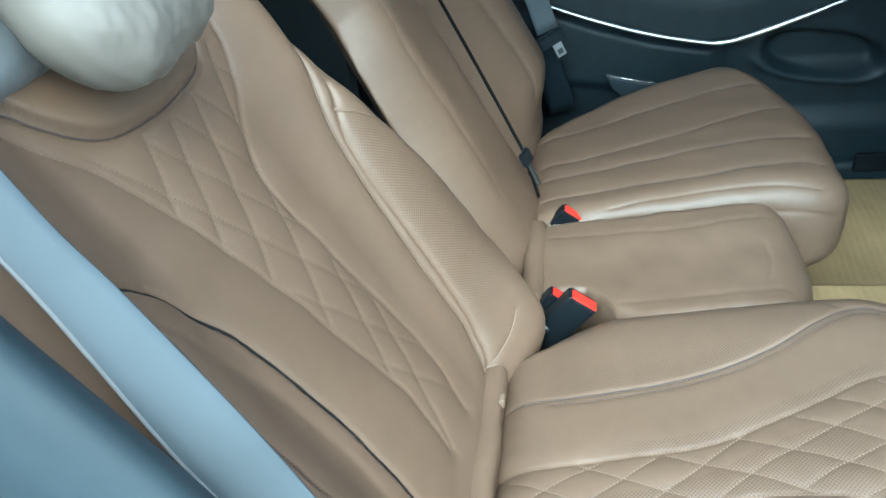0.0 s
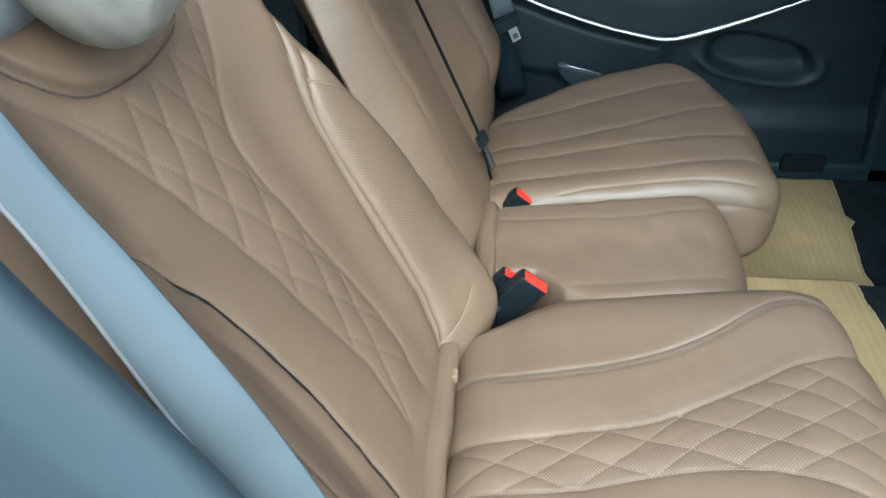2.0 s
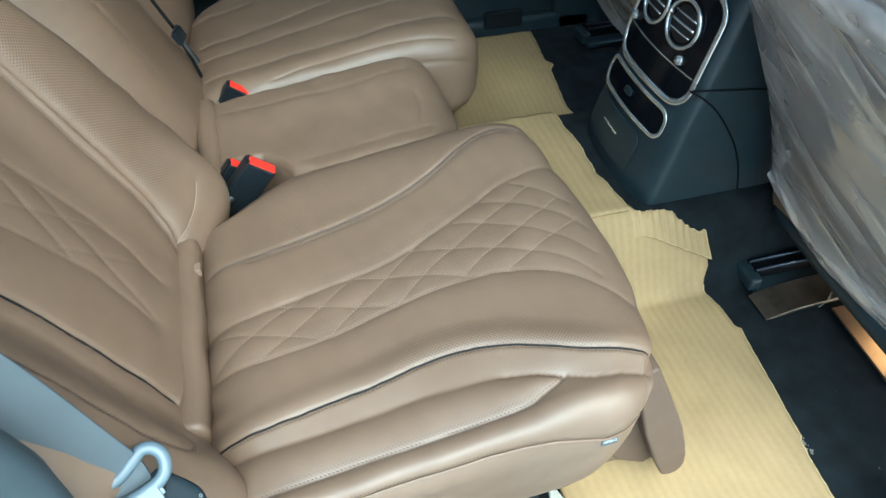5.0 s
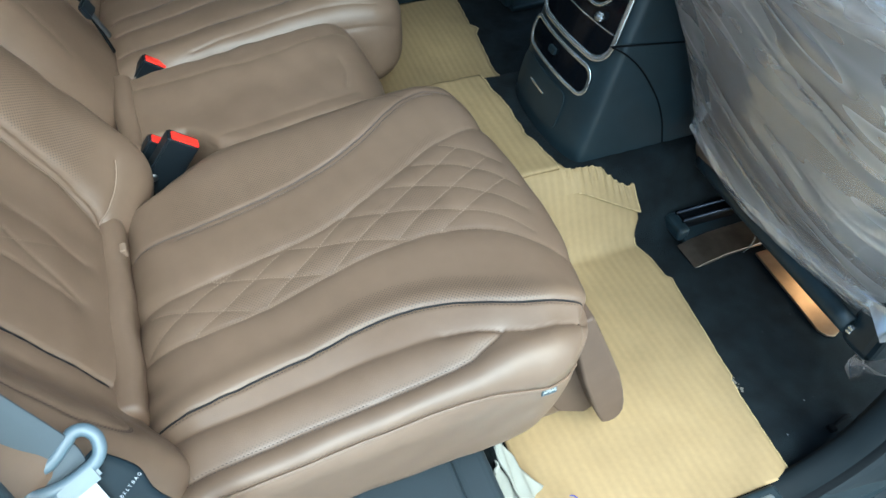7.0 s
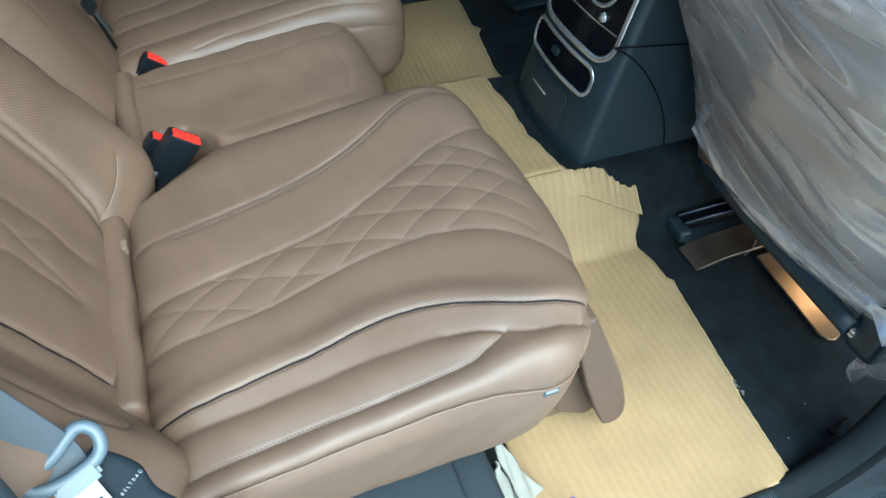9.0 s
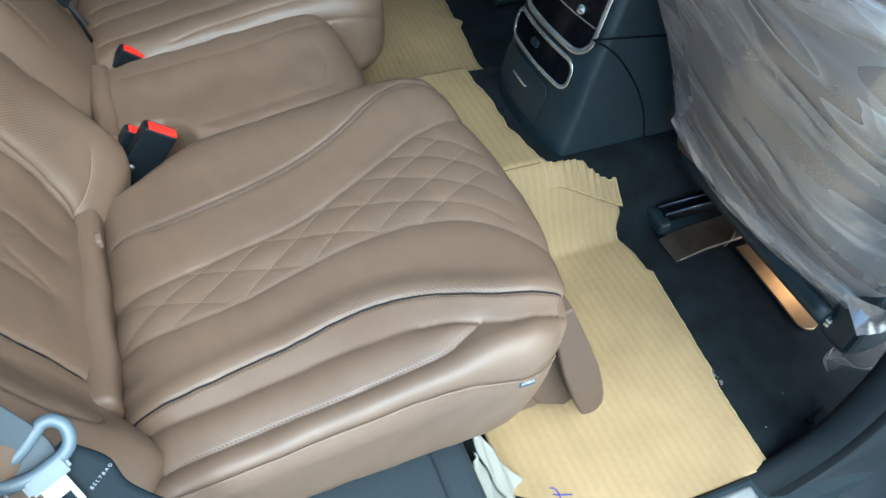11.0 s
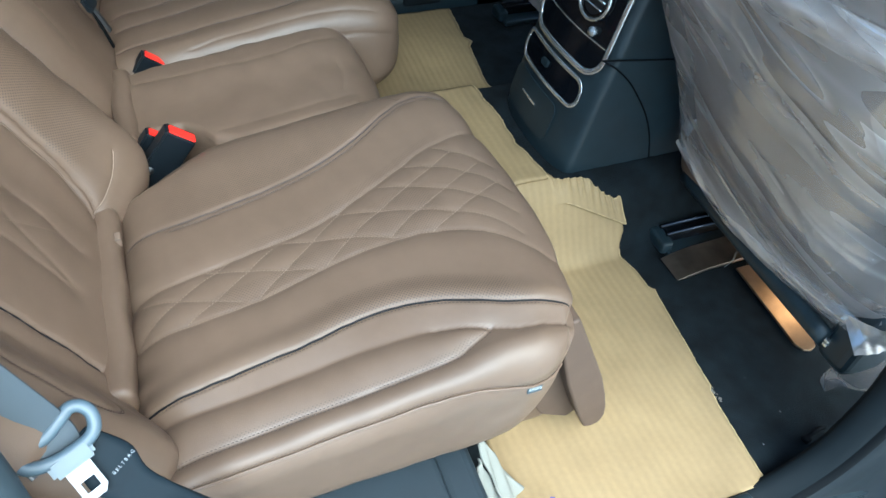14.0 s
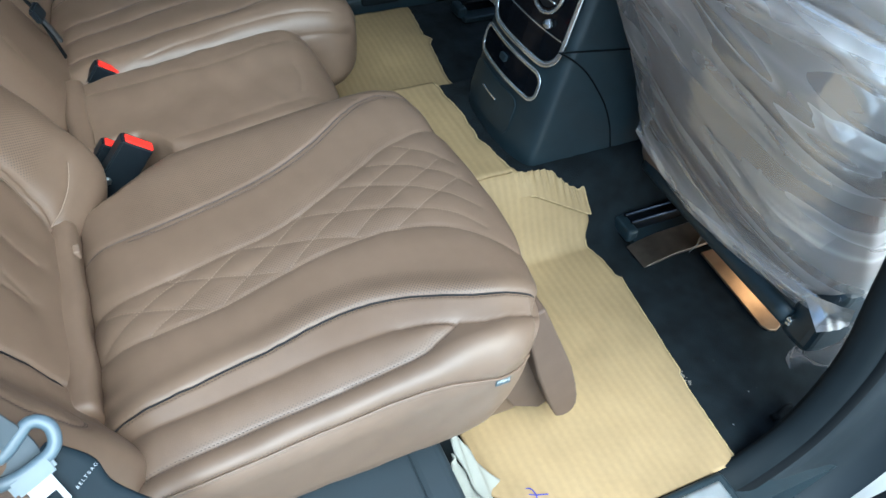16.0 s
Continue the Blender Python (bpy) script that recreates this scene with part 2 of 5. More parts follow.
M_BUCKLE = mottle(material("buckle_black", (0.007, 0.010, 0.013), 0.4, Specular_IOR_Level=0.35), 40, 0.1)


def film():
    """Thin clear packing film: lets most light by, with a milky veil, long slanting creases and sharp glints."""
    m = bpy.data.materials.new("clear_film")
    m.use_nodes = True
    t = m.node_tree
    b = t.nodes["Principled BSDF"]
    b.inputs["Base Color"].default_value = (0.64, 0.59, 0.565, 1)
    b.inputs["Roughness"].default_value = 0.5
    tr = t.nodes.new("ShaderNodeBsdfTransparent")
    tr.inputs[0].default_value = (0.97, 0.96, 0.95, 1)
    gl = t.nodes.new("ShaderNodeBsdfGlossy")
    gl.inputs["Roughness"].default_value = 0.09
    co = t.nodes.new("ShaderNodeTexCoord")

    def op(kind, a, c, clamp=False):
        n = t.nodes.new("ShaderNodeMath")
        n.operation, n.use_clamp = kind, clamp
        for k, v in enumerate((a, c)):
            if isinstance(v, (int, float)):
                n.inputs[k].default_value = v
            else:
                t.links.new(v, n.inputs[k])
        return n.outputs[0]

    def streaks(turn, scale, long, distortion, detail):
        mp = t.nodes.new("ShaderNodeMapping")
        mp.vector_type = "TEXTURE"
        mp.inputs["Rotation"].default_value = (radians(turn), 0, 0)
        mp.inputs["Scale"].default_value = (6, long, 1)
        t.links.new(co.outputs["Object"], mp.inputs["Vector"])
        no = node(m, "ShaderNodeTexNoise", Scale=scale, Detail=detail, Distortion=distortion)
        t.links.new(mp.outputs[0], no.inputs["Vector"])
        return no.outputs["Fac"]

    def spread(v, a, c, lo, hi):
        r = node(m, "ShaderNodeMapRange", From_Min=a, From_Max=c, To_Min=lo, To_Max=hi)
        t.links.new(v, r.inputs["Value"])
        return r.outputs[0]

    big, fine, patch = streaks(20, 5.5, 8.0, 0.3, 1.6), streaks(28, 15.0, 6.5, 0.5, 1.5), streaks(18, 6.0, 2.0, 0.3, 2.0)
    where = spread(patch, 0.42, 0.60, 0.0, 1.0)
    # pulled folds: each band fades out on one side and ends sharply on the other
    band = op("POWER", op("FRACT", op("MULTIPLY", big, 7.0), 0.0), 1.8)
    thin = op("POWER", op("FRACT", op("MULTIPLY", fine, 6.0), 0.0), 5.0)
    veil = op("ADD", op("ADD", 0.19, op("MULTIPLY", band, 0.16)), spread(patch, 0.35, 0.65, 0.0, 0.12))
    sharp = op("MULTIPLY", op("MULTIPLY", thin, 0.42), where)
    fo = t.nodes.new("ShaderNodeAttribute")
    fo.attribute_name = "fold"
    amount = op("ADD", op("ADD", veil, sharp), op("MULTIPLY", fo.outputs["Fac"], 0.34), True)
    height = op("ADD", op("MULTIPLY", op("PINGPONG", op("MULTIPLY", big, 7.0), 0.5), 0.6), op("MULTIPLY", op("PINGPONG", op("MULTIPLY", fine, 6.0), 0.5), 0.35))
    # small crumpled facets between the folds
    wa = node(m, "ShaderNodeTexNoise", Scale=9.0, Detail=1.0)
    t.links.new(co.outputs["Object"], wa.inputs["Vector"])
    ad = t.nodes.new("ShaderNodeVectorMath")
    ad.operation = "MULTIPLY_ADD"
    ad.inputs[1].default_value = (0.09, 0.09, 0.09)
    t.links.new(wa.outputs["Color"], ad.inputs[0])
    t.links.new(co.outputs["Object"], ad.inputs[2])
    vo = node(m, "ShaderNodeTexVoronoi", Scale=17.0)
    t.links.new(ad.outputs[0], vo.inputs["Vector"])
    height = op("ADD", height, op("MULTIPLY", op("MULTIPLY", vo.outputs["Distance"], where), 1.1))
    bu = node(m, "ShaderNodeBump", Strength=0.7, Distance=0.007)
    t.links.new(height, bu.inputs["Height"])
    for sh in (b, gl):
        t.links.new(bu.outputs[0], sh.inputs["Normal"])
    mix = t.nodes.new("ShaderNodeMixShader")
    t.links.new(amount, mix.inputs[0])
    t.links.new(tr.outputs[0], mix.inputs[1])
    t.links.new(b.outputs[0], mix.inputs[2])
    top = t.nodes.new("ShaderNodeMixShader")
    t.links.new(op("ADD", 0.15, op("MULTIPLY", fo.outputs["Fac"], 0.12)), top.inputs[0])
    t.links.new(mix.outputs[0], top.inputs[1])
    t.links.new(gl.outputs[0], top.inputs[2])
    t.links.new(top.outputs[0], t.nodes["Material Output"].inputs["Surface"])
    return m


M_FILM = film()


# ---- upholstery ----
def upholster(name, v, f, parent, label="", seams=(), sink=None, flat=None, perf=None, mat=None):
    """A stuffed cover: the smooth form, drawn in along its seams. seams: (line, narrow width, depth, wide width, depth).
    sink: extra depth at each point. Returns the object and a function that lays a line on the finished cover."""
    n = normals(v, f)
    deep = np.zeros(len(v)) if sink is None else sink.copy()
    for line, w1, d1, w2, d2 in seams:
        lo, hi = line.min(0) - 0.05, line.max(0) + 0.05
        idx = np.where(((v > lo) & (v < hi)).all(1))[0]
        for part_idx in np.array_split(idx, max(1, len(idx) // 8000)):
            if not len(part_idx):
                continue
            d = v[part_idx][:, None] - line[None]
            al = (d * n[part_idx][:, None]).sum(2)
            q = np.sqrt(np.maximum((d ** 2).sum(2) - 0.9 * al ** 2, 0).min(1))
            deep[part_idx] += d1 * np.exp(-(q / w1) ** 2) + d2 * np.exp(-(q / w2) ** 1.3)
    out = v - n * deep[:, None]
    at = {}
    if flat is not None:
        at["flat"] = flat
    at["perf"] = perf if perf is not None else np.zeros(len(v))
    ob = sheet(name, out, f, mat or M_LEATHER, parent, label, attrs=at)

    tree = kdtree.KDTree(len(v))
    for i, p in enumerate(v):
        tree.insert(p, i)
    tree.balance()

    def lay(line, lift=0.0):
        res, nor = [], []
        for p in line:
            i = tree.find(p)[1]
            q = p - n[i] * ((p - v[i]) @ n[i])
            res.append(q - n[i] * (deep[i] - lift))
            nor.append(n[i])
        res, nor = np.array(res), np.array(nor)
        for _ in range(6):
            if len(res) > 4:
                res[1:-1] = (res[:-2] + 2 * res[1:-1] + res[2:]) / 4
        return res, nor

    return ob, lay


def step(x):
    x = np.clip(x, 0, 1)
    return x * x * (3 - 2 * x)


def wobble(v, size, seed=0):
    """A soft uneven swell, about -1 to 1."""
    r = np.random.RandomState(seed)
    out = np.zeros(len(v))
    for _ in range(7):
        k = r.normal(size=3)
        k *= (0.7 + r.rand() * 1.1) / size / np.linalg.norm(k)
        out += np.sin(v @ k * 6.28 + r.rand() * 6.28)
    return out / 4


def drape(form, ctrl):
    """A line of (x, y) points laid on the upper side of a form."""
    v, f = form
    n = normals(v, f)
    up = v[n[:, 2] > 0.12]
    line = curve(ctrl)
    z = [up[np.argmin(((up[:, :2] - p) ** 2).sum(1)), 2] for p in line]
    return np.column_stack([line, z])


def stitches(name, runs, mat, parent, length=0.0036, gap=0.0009, r=0.0006):
    """Short threads along laid lines, as one piece of sewing."""
    vs, fs, k = [], [], 0
    for pts, nor in runs:
        s = np.concatenate([[0], np.cumsum(np.linalg.norm(np.diff(pts, axis=0), axis=1))])
        a = 0.0
        while a + length < s[-1]:
            p, q = [np.array([np.interp(t, s, pts[:, j]) for j in range(3)]) for t in (a, a + length)]
            n = np.array([np.interp(a, s, nor[:, j]) for j in range(3)])
            d = (q - p) / max(np.linalg.norm(q - p), 1e-9)
            w = np.cross(d, n)
            w /= max(np.linalg.norm(w), 1e-9)
            m = (p + q) / 2 + n * r * 1.3
            vs += [p - w * r, p + w * r, m - w * r, m + w * r, q - w * r, q + w * r]
            fs += [[k, k + 1, k + 3, k + 2], [k + 2, k + 3, k + 5, k + 4]]
            k += 6
            a += length + gap
    return tagged(sheet(name, np.array(vs), fs, mat, parent), kind="stuff")


def cord(name, laid, r, mat, parent, label=""):
    v, f = tube(laid[0], r, 7)
    return sheet(name, v, f, mat, parent, label)


def lettering(name, text, size, m, mat, parent, depth=0.0002, spread=1.0):
    """Raised letters in the built-in font, as a mesh; m is their pose in the world."""
    cu = bpy.data.curves.new(name, "FONT")
    cu.body, cu.size, cu.extrude, cu.align_x, cu.align_y = text, size, depth, "CENTER", "CENTER"
    cu.space_character = spread
    tmp = new(name, cu)
    bpy.context.view_layer.update()
    me = bpy.data.meshes.new_from_object(tmp.evaluated_get(bpy.context.evaluated_depsgraph_get()))
    bpy.data.objects.remove(tmp)
    me.transform(Matrix.Translation(-Vector(base_of(parent))) @ m)
    me.materials.clear()
    me.materials.append(mat)
    ob = new(name, me)
    ob.parent = parent
    return ob


def axes(at, x, z):
    """A pose from a place, the way of its x axis and roughly that of its z axis."""
    x, z = Vector(x).normalized(), Vector(z)
    y = z.cross(x).normalized()
    z = x.cross(y)
    m = Matrix((x, y, z)).transposed().to_4x4()
    m.translation = at
    return m


# ---- near rear seat ----
def cushion_form(res=0.0027):
    v, f = rbox((0, 0.028, 0), (1, 0.56, 1), (0.11, 0.045, 0.28), (res / 0.52, res, res / 0.17))
    x, y, h = v[:, 0], v[:, 1], v[:, 2]
    front = 0.522 - 1.1 * np.maximum(0, 0.27 - y) ** 2 - 0.45 * np.maximum(0, y - 0.27) ** 2
    X = x * front
    top = 0.288 + 0.165 * X - 1.0 * np.maximum(0, X - 0.34) ** 2 + 0.006 * np.exp(-((y - 0.1) / 0.06) ** 2) + 0.010 * np.exp(-((y - 0.50) / 0.055) ** 2) * step((X - 0.04) / 0.12)
    bottom = np.minimum(0.150 + 13 * np.maximum(0, X - 0.38) ** 2, 0.27)
    z = bottom + h * (top - bottom)
    Y = y + 0.02 * (1 - h) * np.exp(-(y - 0.028) / 0.03) - 0.05 * step((0.15 - X) / 0.13) * step((y - 0.44) / 0.12)
    return np.stack([X, Y, z], 1), f


seat_near = thing("rear_seat", (0.2, 0.29, 0.05), "brown leather outer rear seat with quilted centre panels and dark piping", "car seat", "rear seats")
form = cushion_form()
cv, cf = form
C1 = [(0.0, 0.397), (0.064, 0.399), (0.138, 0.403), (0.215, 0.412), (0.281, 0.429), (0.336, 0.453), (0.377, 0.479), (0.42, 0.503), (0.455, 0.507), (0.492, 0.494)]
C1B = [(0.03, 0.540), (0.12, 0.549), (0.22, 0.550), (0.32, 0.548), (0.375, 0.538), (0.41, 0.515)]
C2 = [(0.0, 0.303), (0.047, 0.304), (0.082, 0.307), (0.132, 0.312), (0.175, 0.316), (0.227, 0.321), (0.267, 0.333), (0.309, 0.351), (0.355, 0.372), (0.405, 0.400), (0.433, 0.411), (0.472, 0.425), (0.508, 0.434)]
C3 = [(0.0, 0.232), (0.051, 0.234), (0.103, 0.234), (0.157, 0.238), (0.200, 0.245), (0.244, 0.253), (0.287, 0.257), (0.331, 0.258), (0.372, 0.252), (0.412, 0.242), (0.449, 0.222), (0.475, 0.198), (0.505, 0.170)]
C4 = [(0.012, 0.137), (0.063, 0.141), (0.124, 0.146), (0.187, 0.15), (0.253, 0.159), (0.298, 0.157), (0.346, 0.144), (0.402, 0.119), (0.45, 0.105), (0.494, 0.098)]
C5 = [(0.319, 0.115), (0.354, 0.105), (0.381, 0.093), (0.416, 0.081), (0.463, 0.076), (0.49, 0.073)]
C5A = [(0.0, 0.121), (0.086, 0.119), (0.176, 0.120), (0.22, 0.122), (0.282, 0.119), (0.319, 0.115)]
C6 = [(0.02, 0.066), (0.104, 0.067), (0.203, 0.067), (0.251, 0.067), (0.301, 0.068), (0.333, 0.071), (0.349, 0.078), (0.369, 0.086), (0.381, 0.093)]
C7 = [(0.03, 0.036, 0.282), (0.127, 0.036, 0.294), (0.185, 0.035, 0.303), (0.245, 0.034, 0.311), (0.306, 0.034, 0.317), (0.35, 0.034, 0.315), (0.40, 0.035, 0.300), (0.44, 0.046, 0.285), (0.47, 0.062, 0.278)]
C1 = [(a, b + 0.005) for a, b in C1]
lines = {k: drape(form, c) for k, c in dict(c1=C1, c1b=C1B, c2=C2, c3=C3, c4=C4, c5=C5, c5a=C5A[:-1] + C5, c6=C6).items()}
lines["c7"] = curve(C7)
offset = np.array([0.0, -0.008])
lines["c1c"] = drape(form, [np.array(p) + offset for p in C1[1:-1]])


def across(ctrl, x):
    c = curve(ctrl)
    return np.interp(x, c[:, 0], c[:, 1])


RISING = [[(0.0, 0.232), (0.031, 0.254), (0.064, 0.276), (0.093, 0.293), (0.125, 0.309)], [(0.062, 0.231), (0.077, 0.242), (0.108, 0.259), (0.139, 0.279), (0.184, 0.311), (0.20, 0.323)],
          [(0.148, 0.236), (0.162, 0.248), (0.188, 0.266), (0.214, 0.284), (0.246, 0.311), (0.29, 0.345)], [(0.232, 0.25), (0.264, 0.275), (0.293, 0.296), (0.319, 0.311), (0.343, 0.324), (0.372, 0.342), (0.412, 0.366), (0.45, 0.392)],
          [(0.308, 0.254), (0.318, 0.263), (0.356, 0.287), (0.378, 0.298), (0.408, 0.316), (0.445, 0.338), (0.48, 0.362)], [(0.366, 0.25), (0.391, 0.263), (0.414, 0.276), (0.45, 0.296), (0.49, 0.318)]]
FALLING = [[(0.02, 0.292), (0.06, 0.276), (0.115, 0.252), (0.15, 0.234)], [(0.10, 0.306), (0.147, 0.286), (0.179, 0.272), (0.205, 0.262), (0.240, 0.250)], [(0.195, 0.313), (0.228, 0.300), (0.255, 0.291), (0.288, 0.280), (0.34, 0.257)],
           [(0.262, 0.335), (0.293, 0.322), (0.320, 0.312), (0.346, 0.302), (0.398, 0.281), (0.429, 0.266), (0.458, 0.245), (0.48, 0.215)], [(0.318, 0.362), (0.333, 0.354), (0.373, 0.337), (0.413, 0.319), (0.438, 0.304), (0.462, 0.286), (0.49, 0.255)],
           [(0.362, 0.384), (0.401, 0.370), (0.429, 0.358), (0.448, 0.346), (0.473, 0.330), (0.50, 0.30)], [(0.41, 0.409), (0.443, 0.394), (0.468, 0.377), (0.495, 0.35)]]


def between(ctrl, low, high):
    """The stretch of a quilting line that lies between two seams."""
    c = curve(ctrl, 0.008)
    return c[(c[:, 1] > across(low, c[:, 0]) + 0.002) & (c[:, 1] < across(high, c[:, 0]) - 0.002)]


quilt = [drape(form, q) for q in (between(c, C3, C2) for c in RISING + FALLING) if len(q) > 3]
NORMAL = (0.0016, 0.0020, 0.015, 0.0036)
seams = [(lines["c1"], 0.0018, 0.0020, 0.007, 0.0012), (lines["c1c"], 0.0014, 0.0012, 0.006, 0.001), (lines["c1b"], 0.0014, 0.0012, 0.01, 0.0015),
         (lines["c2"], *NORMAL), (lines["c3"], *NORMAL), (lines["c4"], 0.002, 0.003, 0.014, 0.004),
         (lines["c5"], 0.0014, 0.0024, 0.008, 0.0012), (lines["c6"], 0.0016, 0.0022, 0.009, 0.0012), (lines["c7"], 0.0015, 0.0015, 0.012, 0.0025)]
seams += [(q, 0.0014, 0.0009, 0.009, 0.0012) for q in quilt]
cn = normals(cv, cf)
top_side = cn[:, 2] > 0.3
x, y = cv[:, 0], cv[:, 1]
y1, y2, y3, y4, y6 = [across(c, x) for c in (C1, C2, C3, C4, C6)]
perf = np.where(y > y1 + 0.006, step((x - 0.05) / 0.03) * step((0.43 - x) / 0.03) * step((0.555 - y) / 0.01), 0)
perf = np.maximum(perf, step((x - 0.1) / 0.1) * step((0.46 - x) / 0.05) * ((y > y2 + 0.002) & (y < y2 + 0.017)))
perf = np.maximum(perf, ((y > y3 + 0.002) & (y < y3 + 0.03 + 0.06 * step((x - 0.2) / 0.2)) & (y < y2 - 0.002)) * step((x - 0.08) / 0.04) * step((0.42 - x) / 0.05))
perf = np.maximum(perf, ((y > y4 + 0.003) & (y < y4 + 0.04)) * step((x - 0.15) / 0.1) * step((0.46 - x) / 0.05))
perf = np.maximum(perf, ((y > y6 + 0.002) & (y < y6 + 0.011)) * step((x - 0.05) / 0.05) * step((0.37 - x) / 0.02))
flat = np.column_stack([x * 0.7071 + y * 0.7071, y * 0.7071 - x * 0.7071, 0 * x])
rear = np.exp(-(x / 0.03) ** 2) * top_side
y5 = across(C5A[:-1] + C5, x)
# the side bolster steps down from the piping to a flatter tongue, and rolls over below it
drop = np.clip((y4 - y) / (y4 - y5), 0, 1) * step((y - 0.040) / (y6 - 0.036))
tongue = np.clip((y5 - y) / np.maximum(y5 - y6, 0.004), 0, 1)
sink = (0.0130 * drop - 0.0042 * np.sin(tongue ** 0.8 * np.pi) * step((0.40 - x) / 0.06) - 0.0035 * np.exp(-((y - y4 - 0.012) / 0.016) ** 2)) * (cn[:, 2] > 0.1)
sink += 0.0007 * wobble(cv, 0.06, 3) + 0.0022 * rear * np.sin(y * 95 + np.sin(y * 37) * 2) * np.exp(-((y - 0.22) / 0.12) ** 2)
cover, lay = upholster("cushion", cv, cf, seat_near, seams=seams, sink=sink, flat=flat, perf=perf * top_side)
cord("piping", lay(lines["c4"], 0.0012), 0.0012, M_PIPING, cover, "thin dark piping")
# dark seam lines; they also stand in for shade in this crease
cord("seam_line", lay(lines["c1"], 0.0005), 0.0011, M_DARK_THREAD, cover, "dark line along the seam")
cord("seam_line", lay(lines["c1c"], 0.0003), 0.0006, M_DARK_THREAD, cover, "dark line along the seam")
cord("piping", lay(lines["c7"][:-1], 0.0016), 0.0019, M_PLAIN, cover)
stitches("stitching", [lay(q, 0.0004) for q in quilt], M_THREAD, cover)
stitches("stitching", [lay(lines[k], 0.0003) for k in ("c2", "c3", "c1b")], M_THREAD, cover)
stitches("stitching", [lay(lines["c6"] + [0, 0.003, 0], 0.0003), lay(lines["c6"] + [0, -0.003, 0], 0.0003), lay(lines["c7"] + [0, 0.0, 0.0055], 0.0003), lay(lines["c4"] + [0, -0.004, 0], 0.0002)], M_DARK_THREAD, cover, 0.0026, 0.0018, 0.00045)

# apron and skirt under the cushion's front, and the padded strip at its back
# shade below the cushion is put into the apron and cheek colour
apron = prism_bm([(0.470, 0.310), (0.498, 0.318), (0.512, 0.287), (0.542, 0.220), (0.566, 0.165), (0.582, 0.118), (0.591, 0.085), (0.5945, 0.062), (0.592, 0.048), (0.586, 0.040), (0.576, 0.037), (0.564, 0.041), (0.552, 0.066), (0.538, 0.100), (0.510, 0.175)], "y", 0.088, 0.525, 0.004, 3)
part("apron", apron, M_BROWN_SHADED, seat_near, "brown front apron, tone darkened for shade")
v, f = rbox((0.41, 0.135, 0.012), (0.50, 0.52, 0.24), 0.015, 0.008)
v[:, 0] += (0.24 - v[:, 2]) * 0.15
sheet("base_skirt", v, f, M_PLAIN, seat_near)
part("apron_cheek", prism_bm([(0.500, 0.200), (0.515, 0.195), (0.572, 0.045), (0.552, 0.030), (0.505, 0.060), (0.478, 0.110), (0.474, 0.150)], "y", 0.118, 0.20, 0.003, 2), M_BROWN_SHADED, seat_near)


def hinge_strip(y0, y1, parent, ahead=0.0):
    v, f = rbox((-0.028, y0, 0.23), (0.006, y1, 0.300), (0.014, 0.010, 0.016), 0.004)
    v[:, 0] += ahead + 0.0012 * np.sin(v[:, 1] * 60)
    v[:, 2] += 0.0015 * np.sin(v[:, 1] * 43 + 1)
    sheet("rear_strip", v, f, M_PLAIN, parent)


hinge_strip(0.158, 0.468, seat_near)
# black strip imitates the shade between backrest and rear strip
part("gap_shade_strip", box_bm((-0.036, 0.165, 0.24), (-0.025, 0.455, 0.2965), 0.002), M_RUBBER, seat_near, "dark strip standing for shade in the gap")
part("tab", box_bm((0.0, 0.400, 0.284), (0.008, 0.415, 0.2975), 0.002), M_SOFT_THREAD, seat_near, "small pale fabric tab")

# airbag flag on the side seam
p = lay(np.array([(0.418, 0.036, 0.2935)]), 0.0015)[0]
m = axes(p[0] - np.array([0, 0, 0.006]), (1, 0.12, -0.22), (0.1, -1, 0.35))
bm = bmesh.new()
bmesh.ops.create_cube(bm, size=1, matrix=m @ Matrix.Diagonal((0.021, 0.0105, 0.002, 1)))
bmesh.ops.bevel(bm, geom=bm.edges[:], offset=0.0008, segments=1, affect="EDGES")
flag = part("airbag_flag", bm, material("flag_grey", (0.03, 0.045, 0.053), 0.6), seat_near, "small dark fabric airbag flag")
lettering("flag_letters", "AIRBAG", 0.0052, m @ Matrix.Translation((0, 0, 0.0012)), material("flag_white", (0.4, 0.42, 0.42), 0.6), flag)

# ---- backrests, in the frame of the reclined back: n out of it, y across, s up along it ----
RECLINE = radians(26)
B0 = np.array([-0.02, 0.0, 0.28])
BU = np.array([-math.sin(RECLINE), 0, math.cos(RECLINE)])
BN = np.array([math.cos(RECLINE), 0, math.sin(RECLINE)])


def on_back(n, y, s):
    n, y, s = np.broadcast_arrays(np.asarray(n, float), np.asarray(y, float), np.asarray(s, float))
    return B0 + n[..., None] * BN + s[..., None] * BU + y[..., None] * np.array([0, 1, 0])


def back_local(v):
    d = v - B0
    return d @ BN, d[:, 1], d @ BU


def drape_back(form, ctrl):
    """A line of (s, y) points laid on the front of a backrest."""
    v, f = form
    n, y, s = back_local(v)
    nv = normals(v, f) @ BN
    ok = nv > 0.05
    n, y, s = n[ok], y[ok], s[ok]
    line = curve(ctrl)
    depth = [n[np.argmin((s - p[0]) ** 2 + (y - p[1]) ** 2)] for p in line]
    return on_back(np.array(depth), line[:, 1], line[:, 0])


